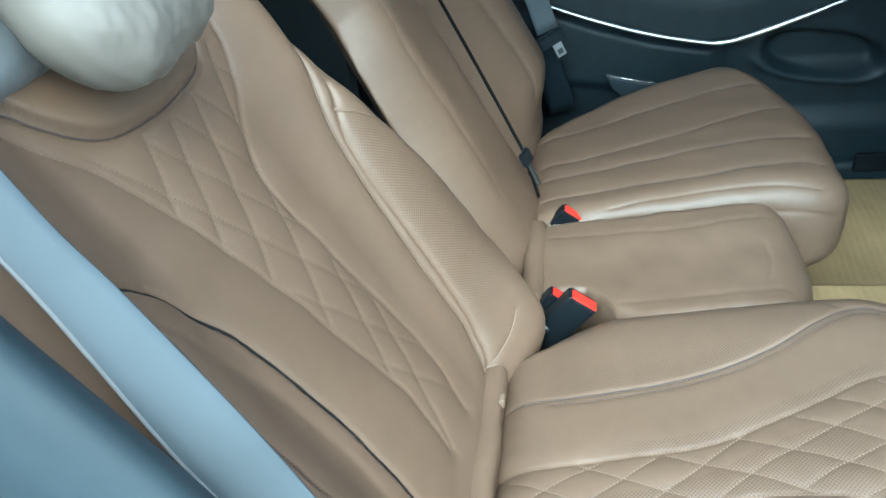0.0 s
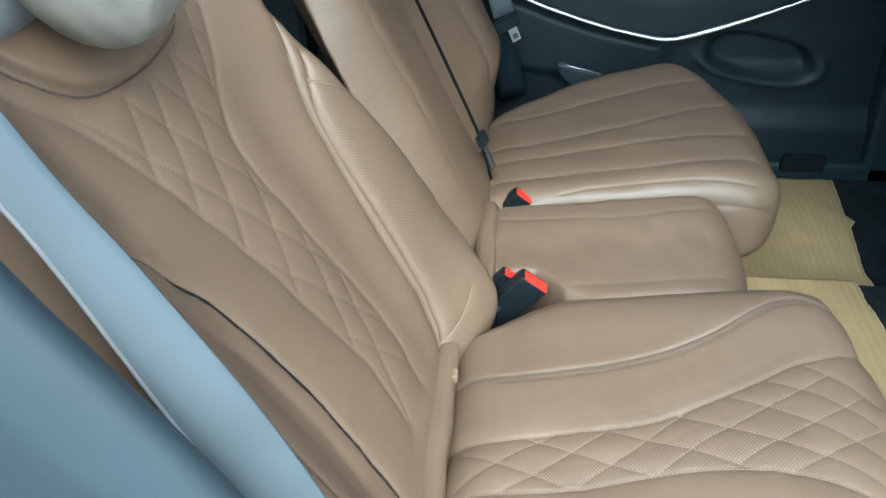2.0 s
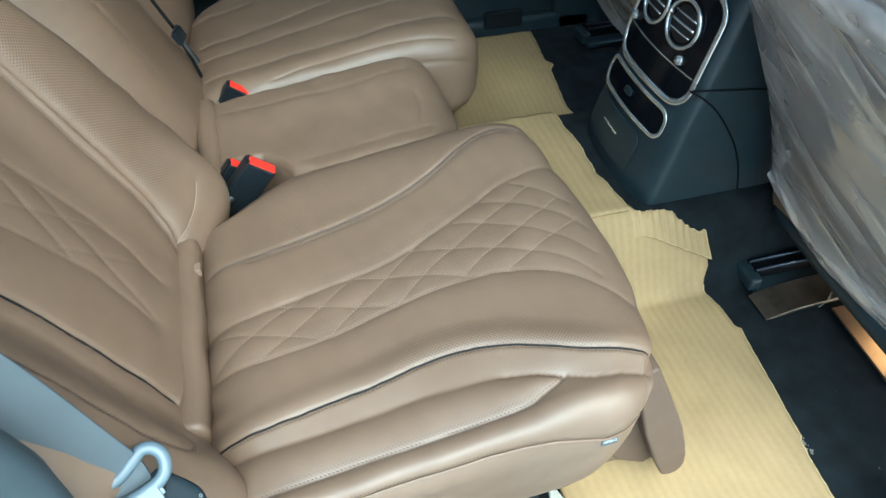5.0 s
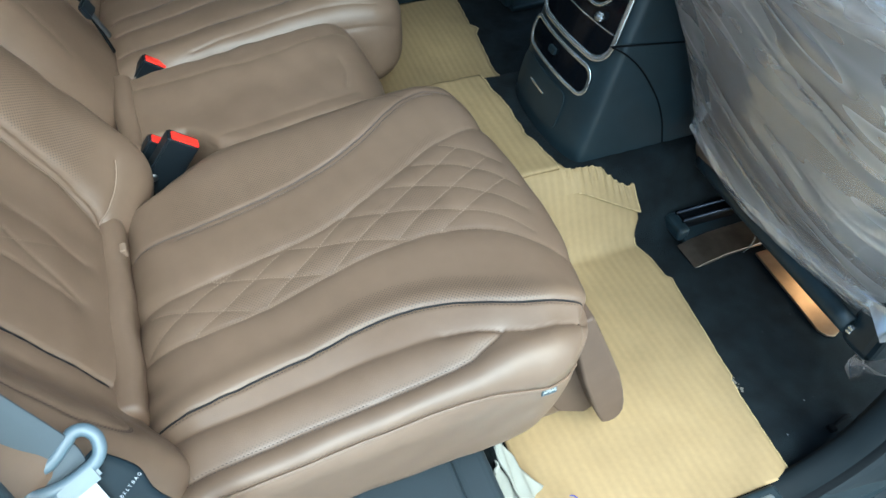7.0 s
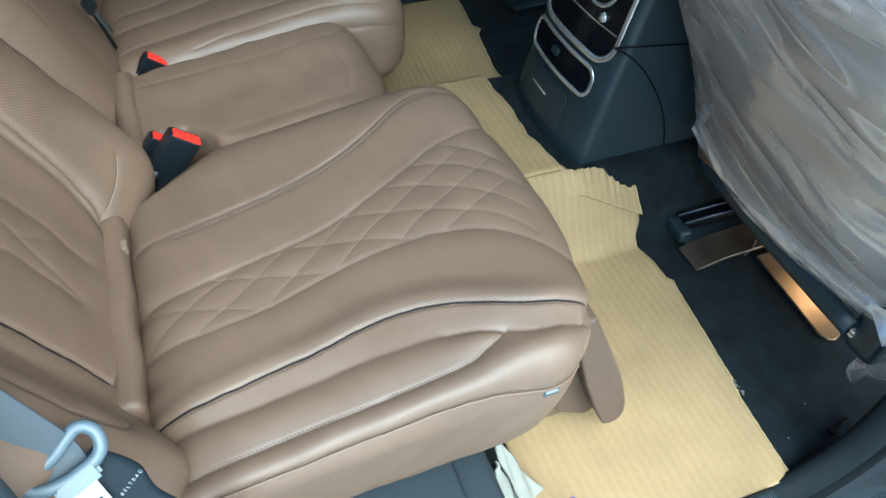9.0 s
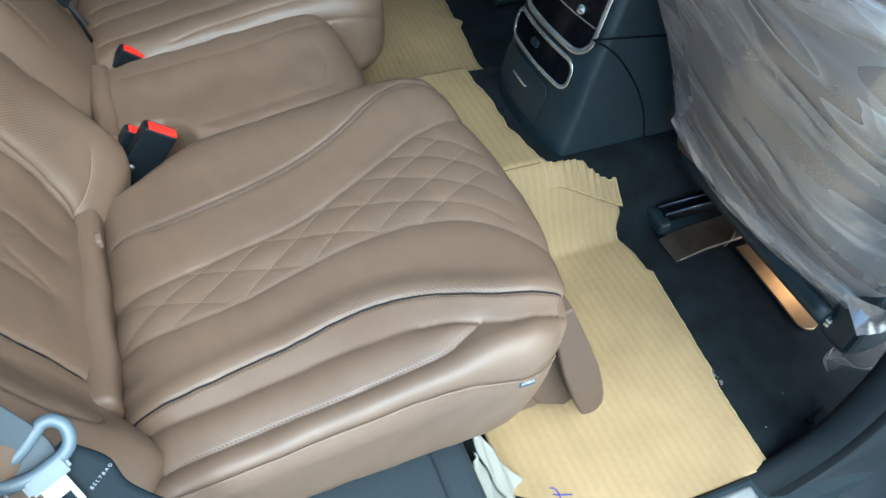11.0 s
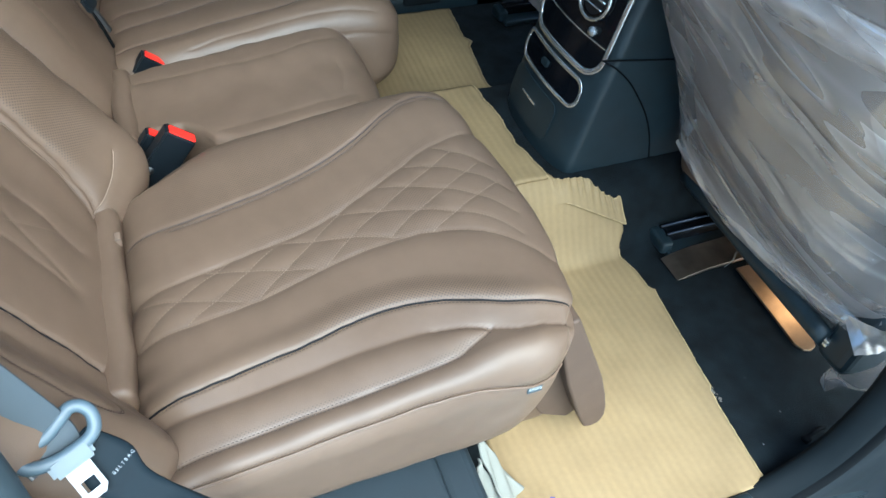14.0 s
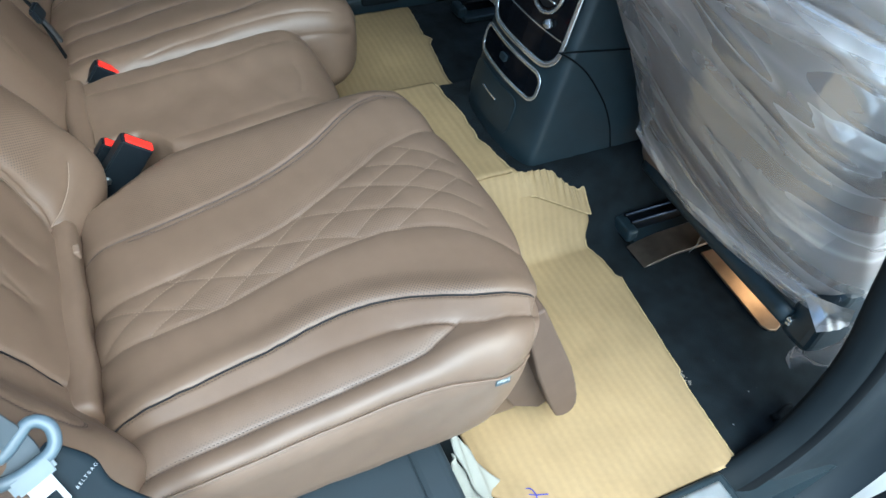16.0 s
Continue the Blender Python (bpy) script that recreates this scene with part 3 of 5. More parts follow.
v, f = rbox((0, 0, -0.06), (1, 1, 0.80), (0.35, 0.09, 0.06), (0.03, 0.0048, 0.0032))
s = v[:, 2]
edge_in = np.interp(s, [-0.06, 0.0, 0.1, 0.16, 0.27, 0.34, 0.45, 0.55, 0.72], [0.56, 0.60, 0.625, 0.63, 0.612, 0.585, 0.545, 0.53, 0.50])
edge_out = np.interp(s, [-0.06, 0.05, 0.2, 0.5, 0.72], [0.045, 0.03, 0.0, -0.025, -0.02])
y = edge_out + v[:, 1] * (edge_in - edge_out)
nf = 0.01 + 0.05 * step((y - 0.40) / 0.16) + 0.05 * step((0.18 - y) / 0.1) + 0.02 * step((0.15 - s) / 0.15) * step((y - 0.45) / 0.1)
KH = [(0.625, 0.150), (0.597, 0.179), (0.571, 0.199), (0.546, 0.225), (0.533, 0.255), (0.5255, 0.309), (0.526, 0.362), (0.534, 0.398), (0.556, 0.412), (0.60, 0.420)]
hc = curve(KH)
head_line = np.interp(y, hc[:, 1], hc[:, 0], left=0.70, right=0.70)
nf += 0.007 * step((s - head_line - 0.001) / 0.012) - 0.004 * step((s - head_line - 0.02) / 0.05)
n = -0.13 + v[:, 0] * (nf + 0.13)
bform = (on_back(n, y, s), f)
bv, bf = bform
K1 = [(0.59, 0.447), (0.544, 0.443), (0.518, 0.434), (0.489, 0.417), (0.464, 0.391), (0.432, 0.365), (0.389, 0.355), (0.333, 0.361), (0.271, 0.368), (0.215, 0.376), (0.153, 0.382), (0.097, 0.377), (0.045, 0.364)]
K2 = [(0.52, 0.53), (0.472, 0.514), (0.430, 0.494), (0.388, 0.481), (0.334, 0.474), (0.271, 0.47), (0.213, 0.466), (0.153, 0.463), (0.089, 0.46), (0.042, 0.449), (0.02, 0.441), (-0.01, 0.43)]
K2B = [(0.43, 0.515), (0.403, 0.501), (0.376, 0.489), (0.329, 0.482), (0.276, 0.481), (0.222, 0.479), (0.163, 0.477), (0.097, 0.471), (0.044, 0.46), (0.015, 0.448)]
K3 = [(0.60, 0.155), (0.556, 0.186), (0.53, 0.205), (0.497, 0.219), (0.454, 0.236), (0.403, 0.252), (0.36, 0.264), (0.312, 0.276), (0.256, 0.284), (0.196, 0.296), (0.14, 0.303), (0.06, 0.293)]
K4 = [(0.485, 0.09), (0.472, 0.115), (0.443, 0.153), (0.40, 0.172), (0.36, 0.187), (0.316, 0.196), (0.267, 0.202), (0.213, 0.208), (0.161, 0.207), (0.106, 0.205), (0.06, 0.202), (0.02, 0.198)]
K5 = [(0.44, 0.106), (0.421, 0.107), (0.397, 0.10), (0.368, 0.097), (0.327, 0.092), (0.285, 0.094), (0.235, 0.095), (0.20, 0.093), (0.158, 0.090), (0.13, 0.088), (0.10, 0.090), (0.076, 0.094), (0.054, 0.105), (0.043, 0.120), (0.046, 0.137)]
K4B = [(0.45, 0.105), (0.432, 0.118), (0.383, 0.143), (0.318, 0.168), (0.244, 0.180), (0.188, 0.181), (0.12, 0.175)]
KW = [(0.403, 0.498), (0.385, 0.516), (0.365, 0.537), (0.345, 0.565)]
KWB = [(0.020, 0.447), (0.022, 0.47), (0.028, 0.495), (0.042, 0.52)]
lines = {k: drape_back(bform, c) for k, c in dict(k1=K1, k2=K2, k2b=K2B, k3=K3, k4=K4, k4b=K4B, k5=K5, kh=KH, kw=KW, kwb=KWB).items()}


def across_back(ctrl, s):
    c = curve(ctrl)[::-1]
    return np.interp(s, c[:, 0], c[:, 1])


bquilt = []
LEAN_IN = [(0.645, 0.5), (0.557, 0.54), (0.467, 0.54), (0.36, 0.52), (0.243, 0.42), (0.14, 0.38)]
LEAN_OUT = [(0.665, -0.6), (0.578, -0.52), (0.488, -0.5), (0.403, -0.55), (0.32, -0.55), (0.235, -0.55), (0.15, -0.55)]
for first, slope in LEAN_IN + LEAN_OUT:
    for k in (0,):
        s = np.linspace(0.05, 0.56, 260)
        mid = 0.33 - 0.03 * np.sin((s - 0.1) * 6)
        y = 0.33 + slope * (s - first)
        head = 0.524 + 3.2 * np.abs(y - 0.32) ** 2.2
        ok = (s < head - 0.004) & (y > across_back(K3, s) + 0.003) & (y < across_back(K1, s) - 0.003)
        if ok.sum() > 8:
            bquilt.append((drape_back(bform, np.column_stack([s, y])[ok][::5]), slope))
seams = [(lines["k1"], *NORMAL), (lines["k2"], 0.0026, 0.005, 0.013, 0.007), (lines["k2b"], 0.0024, 0.004, 0.010, 0.004), (lines["k3"], *NORMAL),
         (lines["k4"], 0.0025, 0.004, 0.010, 0.004), (lines["k4b"], 0.006, 0.0012, 0.02, 0.0025), (lines["k5"], 0.0018, 0.0015, 0.010, 0.0025), (lines["kh"], 0.0028, 0.0055, 0.007, 0.001),
         (lines["kw"], 0.0016, 0.0015, 0.01, 0.002), (lines["kwb"], 0.0016, 0.0014, 0.008, 0.0012)]
seams += [(q, 0.0014, 0.0010 if sl > 0 else 0.0007, 0.010, 0.0013 if sl > 0 else 0.0010) for q, sl in bquilt]
n, y, s = back_local(bv)
front_side = normals(bv, bf) @ BN > 0.2
perf = ((y > across_back(K2B, s) + 0.004) & (s < 0.40 - (y - 0.5) * 0.9)) * step((s - 0.06) / 0.03) * step((0.60 - y) / 0.02)
perf = np.maximum(perf, 0.35 * ((y > across_back(K1, s) + 0.002) & (y < across_back(K1, s) + 0.016)) * step((s - 0.1) / 0.1) * step((0.5 - s) / 0.05))
flat = np.column_stack([s * 0.7071 + y * 0.7071, y * 0.7071 - s * 0.7071, 0 * s])
cover, lay = upholster("backrest", bv, bf, seat_near, seams=seams, sink=0.0011 * wobble(bv, 0.09, 5), flat=flat, perf=perf * front_side)
cord("piping", lay(lines["k4"], 0.0010), 0.0013, M_PIPING, cover, "thin dark piping")
cord("piping", lay(lines["k2"], 0.0012), 0.0015, M_PLAIN, cover)
cord("piping", lay(lines["kw"], 0.0010), 0.0012, M_SOFT_THREAD, cover)
cord("piping", lay(lines["kwb"], 0.0006), 0.0007, M_THREAD, cover)
stitches("stitching", [lay(q, 0.0003) for q, sl in bquilt if sl > 0], M_THREAD, cover, r=0.0005)
stitches("stitching", [lay(q, 0.0003) for q, sl in bquilt if sl < 0], M_SOFT_THREAD, cover, r=0.0005)
cord("piping", lay(lines["kh"], 0.0011), 0.0010, M_DARK_THREAD, cover, "dark line along the seam")
stitches("stitching", [lay(lines["k1"], 0.0003), lay(lines["k3"], 0.0003)], M_SOFT_THREAD, cover, r=0.0005)
stitches("stitching", [lay(lines["k5"] + on_back(0, -0.004, 0) - B0, 0.0003), lay(lines["k5"] + on_back(0, 0.0005, 0) - B0, 0.0003)], M_DARK_THREAD, cover, 0.0030, 0.0016, 0.0005)

# head cushion and headrest on the near backrest
headrest = thing("headrest", tuple(on_back(0.02, 0.2, 0.62)), "grey film-wrapped headrest on the near rear backrest", "headrest")
v, f = rbox((-0.07, 0.0, 0.60), (0.045, 0.42, 0.92), (0.04, 0.06, 0.05), 0.006)
v[:, 0] += 0.004 * wobble(v, 0.05, 8)
sheet("pad", on_back(v[:, 0], v[:, 1], v[:, 2]), f, M_WRAP, headrest)
pillow = thing("head_pillow", tuple(on_back(0.09, 0.29, 0.57)), "soft white covered pillow leaning on the headrest", "pillow")
v, f = rbox((0.03, 0.184, 0.572), (0.118, 0.362, 0.90), (0.042, 0.055, 0.05), 0.004)
s = v[:, 2]
v[:, 2] -= 0.14 * (v[:, 1] - 0.20) * step((0.80 - s) / 0.16) + 0.012 * np.exp(-((v[:, 1] - 0.245) / 0.04) ** 2) * step((0.74 - s) / 0.12)
v[:, 1] += 0.10 * (s - 0.58)
v[:, 0] += 0.001 * wobble(v, 0.06, 9) + 0.0008 * wobble(v, 0.015, 10)
v[:, 2] += 0.0022 * wobble(v, 0.03, 11) * step((0.66 - s) / 0.06)
sheet("cover", on_back(v[:, 0], v[:, 1], v[:, 2]), f, M_WHITE, pillow)

# ---- middle and far rear seats ----
seat_mid = thing("rear_seat", (0.2, 0.69, 0.14), "narrow brown leather middle rear seat between the outer seats", "car seat", "rear seats")
v, f = rbox((0, 0.528, 0), (1, 0.80, 1), (0.14, 0.03, 0.3), (0.009, 0.004, 0.03))
X = v[:, 0] * (0.425 - 1.0 * (v[:, 1] - 0.68) ** 2)
near_edge = np.interp(X, [0.0, 0.11, 0.13, 0.15, 0.19], [0.616, 0.608, 0.590, 0.555, 0.530])
v[:, 1] = near_edge + (v[:, 1] - 0.528) / 0.272 * (0.80 - near_edge)
top = 0.283 + 0.15 * X - 1.3 * np.maximum(0, X - 0.3) ** 2 + 0.006 * step((v[:, 1] - 0.66) / 0.08)
mform = (np.stack([X, v[:, 1], 0.15 + v[:, 2] * (top - 0.15)], 1), f)
ml = drape(mform, [(0.05, 0.75), (0.165, 0.738), (0.248, 0.731), (0.314, 0.735), (0.363, 0.742), (0.39, 0.744)])
mr = drape(mform, [(0.1, 0.578), (0.208, 0.579), (0.302, 0.578), (0.37, 0.582)])
mc = drape(mform, [(0.355, 0.6), (0.365, 0.64), (0.362, 0.68)])
cover, lay = upholster("cushion", *mform, seat_mid, seams=[(ml, 0.0014, 0.0012, 0.008, 0.001), (mr, 0.0014, 0.0010, 0.008, 0.0008), (mc, 0.0015, 0.0008, 0.01, 0.001)], sink=0.0012 * wobble(mform[0], 0.07, 12))
stitches("stitching", [lay(ml, 0.0003)], M_THREAD, cover, r=0.0006)
stitches("stitching", [lay(mr, 0.0003), lay(mc, 0.0003)], M_SOFT_THREAD, cover, r=0.0005)
hinge_strip(0.60, 0.805, seat_mid, 0.042)

seat_far = thing("rear_seat", (0.24, 1.07, 0.16), "brown leather outer rear seat with fanned seams beside the far door", "car seat", "rear seats")
v, f = rbox((0, 0.80, 0), (1, 1.31, 1), (0.13, 0.06, 0.3), (0.008, 0.0035, 0.02))
y = v[:, 1]
front = 0.527 - 1.5 * np.maximum(0, y - 1.0) ** 2
X = v[:, 0] * front
outer = np.interp(X, [0.0, 0.046, 0.154, 0.254, 0.373, 0.5], [1.12, 1.16, 1.22, 1.265, 1.30, 1.325])
y = 0.80 + (y - 0.80) / 0.51 * (outer - 0.80)
top = 0.285 + 0.165 * X - 1.0 * np.maximum(0, X - 0.34) ** 2 + 0.012 * np.exp(-((y - 1.22) / 0.06) ** 2)
z0 = np.minimum(0.16 + 3 * np.maximum(0, X - 0.45) ** 2, 0.2)
fform = (np.stack([X, y, z0 + v[:, 2] * (top - z0)], 1), f)
fa = drape(fform, [(0.02, 1.09), (0.07, 1.096), (0.115, 1.104), (0.171, 1.117), (0.227, 1.135), (0.336, 1.156), (0.414, 1.170), (0.46, 1.172)])
fb = drape(fform, [(0.03, 0.99), (0.115, 0.993), (0.22, 1.012), (0.323, 1.035), (0.43, 1.072), (0.46, 1.08)])
fc = drape(fform, [(0.033, 0.94), (0.115, 0.942), (0.216, 0.950), (0.315, 0.958), (0.41, 0.963), (0.483, 0.975)])
fd = drape(fform, [(0.03, 0.872), (0.123, 0.872), (0.212, 0.874), (0.304, 0.871), (0.377, 0.876), (0.433, 0.882), (0.49, 0.884)])
fe = drape(fform, [(0.15, 0.822), (0.214, 0.828), (0.301, 0.829), (0.385, 0.828), (0.47, 0.822)])
fg = curve([(0.14, 0.803, 0.29), (0.25, 0.803, 0.298), (0.36, 0.803, 0.302), (0.45, 0.803, 0.30), (0.50, 0.806, 0.285)])
wide = (0.0018, 0.0026, 0.010, 0.0020)
cover, lay = upholster("cushion", *fform, seat_far, seams=[(fa, *wide), (fb, *wide), (fc, *wide), (fd, *wide), (fe, 0.002, 0.001, 0.012, 0.002), (fg, *NORMAL)],
                       sink=0.0012 * wobble(fform[0], 0.10, 14))
stitches("stitching", [lay(q, 0.0003) for q in (fe, fg)], M_SOFT_THREAD, cover, r=0.0005)
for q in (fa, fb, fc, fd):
    cord("seam_line", lay(q, 0.0004), 0.0009, M_DARK_THREAD, cover, "dark line along the seam")

v, f = rbox((0, 0.69, -0.06), (1, 0.985, 0.8), (0.4, 0.09, 0.05), (0.03, 0.005, 0.005))
near_side = np.interp(v[:, 2], [0.0, 0.2, 0.3, 0.38, 0.44, 0.5, 0.7], [0.66, 0.675, 0.69, 0.708, 0.735, 0.728, 0.72])
y = near_side + (v[:, 1] - 0.69) / 0.295 * (0.985 - near_side)
nf = 0.045 - 0.045 * step((0.80 - y) / 0.12) * step((v[:, 2] - 0.1) / 0.2)
n = -0.13 + v[:, 0] * (nf + 0.13)
y = y + 2.0 * np.maximum(0, -0.018 - n) * (0.985 - y) / 0.26
bmform = (on_back(n, y, v[:, 2]), f)
q1 = drape_back(bmform, [(0.60, 0.805), (0.412, 0.788), (0.372, 0.779), (0.29, 0.776), (0.227, 0.776), (0.15, 0.766), (0.08, 0.75)])
q2 = drape_back(bmform, [(0.60, 0.968), (0.35, 0.962), (0.20, 0.948), (0.05, 0.915)])
cover, lay = upholster("backrest", *bmform, seat_mid, seams=[(q1, 0.0014, 0.0012, 0.010, 0.0014), (q2, 0.0014, 0.0012, 0.010, 0.0014)], sink=0.0009 * wobble(bmform[0], 0.1, 16))
stitches("stitching", [lay(q1, 0.0003), lay(q2, 0.0003)], M_THREAD, cover, r=0.0007)
v, f = rbox((0, 0.985, -0.05), (1, 1.265, 0.75), (0.35, 0.06, 0.05), (0.03, 0.005, 0.005))
nf = 0.02 + 0.085 * step((v[:, 1] - 1.0) / 0.17) * (0.25 + 0.75 * step((v[:, 2] + 0.02) / 0.13))
bfform = (on_back(-0.13 + v[:, 0] * (nf + 0.13), v[:, 1], v[:, 2]), f)
q1 = drape_back(bfform, [(0.60, 1.11), (0.3, 1.11), (0.15, 1.12), (0.06, 1.12)])
cover, lay = upholster("backrest", *bfform, seat_far, seams=[(q1, *NORMAL)], sink=0.0010 * wobble(bfform[0], 0.12, 17))
stitches("stitching", [lay(q1, 0.0003)], M_SOFT_THREAD, cover, r=0.0005)

# ---- the shell of the car ----
YC = 0.65


def floor_z(x, y):
    side = np.abs(y - YC)
    return 0.145 * (1 - step((side - 0.145) / 0.11)) + 0.03 * step((y - 0.9) / 0.3)


def grid_faces(shape):
    idx = np.arange(shape[0] * shape[1]).reshape(shape)
    return np.stack([idx[:-1, :-1], idx[1:, :-1], idx[1:, 1:], idx[:-1, 1:]], -1).reshape(-1, 4)


gx, gy = np.meshgrid(np.linspace(-0.6, 2.0, 261), np.linspace(-0.075, 1.36, 145), indexing="ij")
gz = floor_z(gx, gy)
pts = np.stack([gx.ravel(), gy.ravel(), gz.ravel()], 1)
pts[:, 2] += 0.0012 * wobble(pts, 0.05, 20)
tagged(sheet("floor", pts, grid_faces(gx.shape), M_CARPET), "black carpeted car floor with raised centre tunnel", "carpet", kind="structure")
part("underside", box_bm((-0.6, -0.12, -0.14), (2.0, 1.44, -0.02)), M_BLACK, thing("floor_pan", (0.7, 0.65, -0.14), "dark floor pan under the carpet", "floor pan", kind="structure"))
# unseen roof; its opening is added and sized to shape the light
roof = thing("ceiling", (0.5, 0.65, 1.16), "unseen dark car roof with an opening added for light", "headliner", kind="structure")
for lo, hi in (((-1.0, 0.02, 1.16), (-0.42, 1.32, 1.2)), ((1.2, 0.02, 1.16), (2.0, 1.32, 1.2)), ((-0.42, 0.02, 1.16), (1.2, 0.06, 1.2)), ((-0.42, 0.38, 1.16), (1.2, 1.32, 1.2))):
    part("liner", box_bm(lo, hi, 0.006), M_LINER, roof)
tagged(part("wall_rear", box_bm((-0.80, -0.05, -0.1), (-0.62, 1.40, 1.16), 0.02), M_BLACK), "dark trim behind the rear seats", "trim panel", kind="structure")
tagged(part("wall_far", box_bm((-0.80, 1.36, -0.1), (-0.42, 1.46, 1.16), 0.02), M_BLACK), "dark trim inside the far rear quarter", "trim panel", kind="structure")
# added wall, out of view, closes the far windows against their light
tagged(part("wall_far_upper", box_bm((-0.42, 1.40, 0.705), (2.0, 1.46, 1.16), 0.01), M_DOOR), "unseen dark wall added above the far door to block light", "trim panel", kind="structure")
tagged(part("wall_front", box_bm((1.95, -0.05, -0.1), (2.1, 1.40, 0.75), 0.02), M_DOOR), "dark bulkhead ahead of the front seats", "trim panel", kind="structure")
tagged(part("parcel_shelf", box_bm((-0.80, 0.03, 0.74), (-0.36, 1.30, 0.78), 0.008), M_BLACK), "black shelf behind the backrests", "shelf", kind="structure")
tagged(part("ground", box_bm((-60, -60, -0.45), (60, 60, -0.4)), M_CONCRETE), "grey workshop floor", "ground", kind="structure")

# far door
door = thing("door_1", (0.3, 1.38, 0.0), "dark far rear door panel with bright trim strip and storage pocket", "car door", kind="structure")


def far_panel():
    gx, gz = np.meshgrid(np.linspace(-0.40, 0.93, 190), np.linspace(-0.02, 0.70, 104), indexing="ij")
    x, z = gx.ravel(), gz.ravel()
    strip = np.interp(x, [0.0, 0.047, 0.141, 0.246, 0.373, 0.449, 0.522, 0.62, 0.8], [0.49, 0.472, 0.435, 0.401, 0.374, 0.387, 0.41, 0.45, 0.53])
    y = np.full_like(x, 1.385)
    y -= 0.05 * step((z - strip + 0.012) / 0.012) - 0.03 * step((z - strip - 0.06) / 0.12)
    d = ((np.abs(x - 0.61) / 0.125) ** 2.5 + (np.abs(z - 0.312 + 0.16 * (x - 0.61)) / 0.052) ** 2.5) ** 0.4
    y += 0.034 * (1 - step((d - 0.80) / 0.22)) * step((z - 0.24) / 0.06)
    y -= 0.010 * np.exp(-((d - 1.12) / 0.10) ** 2) * step((0.33 - z) / 0.05)
    y -= 0.022 * step((0.20 - z) / 0.06) * step((x - 0.25) / 0.1)
    y -= 0.018 * step((0.42 - x) / 0.05) * step((z - 0.26 + 0.12 * (x - 0.1)) / 0.03) * step((strip - z - 0.02) / 0.02)
    return np.stack([x, y, z], 1), grid_faces(gx.shape)


v, f = far_panel()
sheet("panel", v, f[:, ::-1], M_DOOR, door)
part("door_skin", box_bm((-0.42, 1.425, -0.1), (0.95, 1.48, 0.70)), M_DOOR, door)
strip_line = curve([(0.0, 1.332, 0.492), (0.047, 1.332, 0.472), (0.141, 1.332, 0.435), (0.246, 1.332, 0.401), (0.340, 1.332, 0.379), (0.385, 1.332, 0.373), (0.43, 1.332, 0.380), (0.522, 1.332, 0.41), (0.62, 1.332, 0.447), (0.75, 1.332, 0.50)], 0.006)
taper = 0.0052 * np.clip(np.interp(np.arange(len(strip_line)), [0, len(strip_line) * 0.15, len(strip_line) * 0.45, len(strip_line) * 0.62, len(strip_line)], [0.45, 0.8, 0.95, 1.15, 0.5]), 0, 2)
v, f = tube(strip_line, taper, 8)
sheet("trim_strip", v, f, M_CHROME, door, "polished metal trim strip")
part("pull_recess", prism_bm([(0.345, 0.462), (0.393, 0.441), (0.467, 0.433), (0.52, 0.447), (0.50, 0.49), (0.38, 0.49)], "y", 1.338, 1.36, 0.006, 2), M_BLACK, door, "dark armrest pull cup")
part("speaker_wing", prism_bm([(0.156, 0.306), (0.265, 0.279), (0.25, 0.25), (0.20, 0.245), (0.168, 0.275)], "y", 1.345, 1.37, 0.004, 2), M_SLATE, door, "slate plastic corner piece")
v, f = tube(np.array([(0.156, 1.345, 0.308), (0.21, 1.345, 0.295), (0.265, 1.345, 0.281)]), 0.0025, 6)
sheet("bright_edge", v, f, M_CHROME, door)
part("badge_plate", box_bm((0.228, 1.347, 0.262), (0.252, 1.353, 0.280), 0.002), M_CHROME, door)
far_sill = thing("sill_far", (0.5, 1.36, 0.0), "black plastic far door sill", "sill", kind="structure")
part("cover", box_bm((-0.4, 1.33, 0.0), (1.0, 1.37, 0.07), 0.012, 3), M_BLACK, far_sill)
part("kick_plate", box_bm((0.70, 1.318, 0.055), (0.80, 1.331, 0.10), 0.004), M_TRIM, far_sill)
pillar = thing("pillar_far", (0.95, 1.36, 0.0), "dark far centre pillar trim", "pillar trim", kind="structure")
part("cover", prism_bm([(0.90, 0.0), (0.97, 0.0), (1.12, 0.0), (1.05, 1.16), (0.88, 1.16), (0.84, 0.6)], "y", 1.33, 1.42, 0.015, 3), M_BLACK, pillar)

# near door opening: C pillar, sill and B pillar trim in one frame
OPENING = [(-0.245, 1.00), (-0.172, 0.86), (-0.142, 0.785), (-0.116, 0.725), (-0.082, 0.64), (-0.056, 0.55), (-0.045, 0.46), (-0.045, 0.36), (-0.03, 0.27), (0.03, 0.18), (0.15, 0.12), (0.30, 0.09), (0.44, 0.03), (0.60, 0.006), (0.74, 0.004), (0.80, 0.022), (0.852, 0.085), (0.868, 0.215), (0.832, 0.367), (0.795, 0.50), (0.73, 0.70), (0.66, 0.95)]
path = curve(OPENING, 0.012)
tan = np.gradient(path, axis=0)
tan /= np.linalg.norm(tan, axis=1)[:, None]
outward = np.stack([tan[:, 1], -tan[:, 0]], 1)
outward *= np.sign(((path - np.array([0.35, 0.55])) * outward).sum(1))[:, None]
inner_y = np.interp(np.arange(len(path)) / len(path), [0, 0.25, 0.40, 0.5, 0.56, 1], [-0.04, -0.02, 0.005, -0.02, -0.062, -0.062])


PATH_IN, OUT_IN, Y_IN = path, outward, inner_y


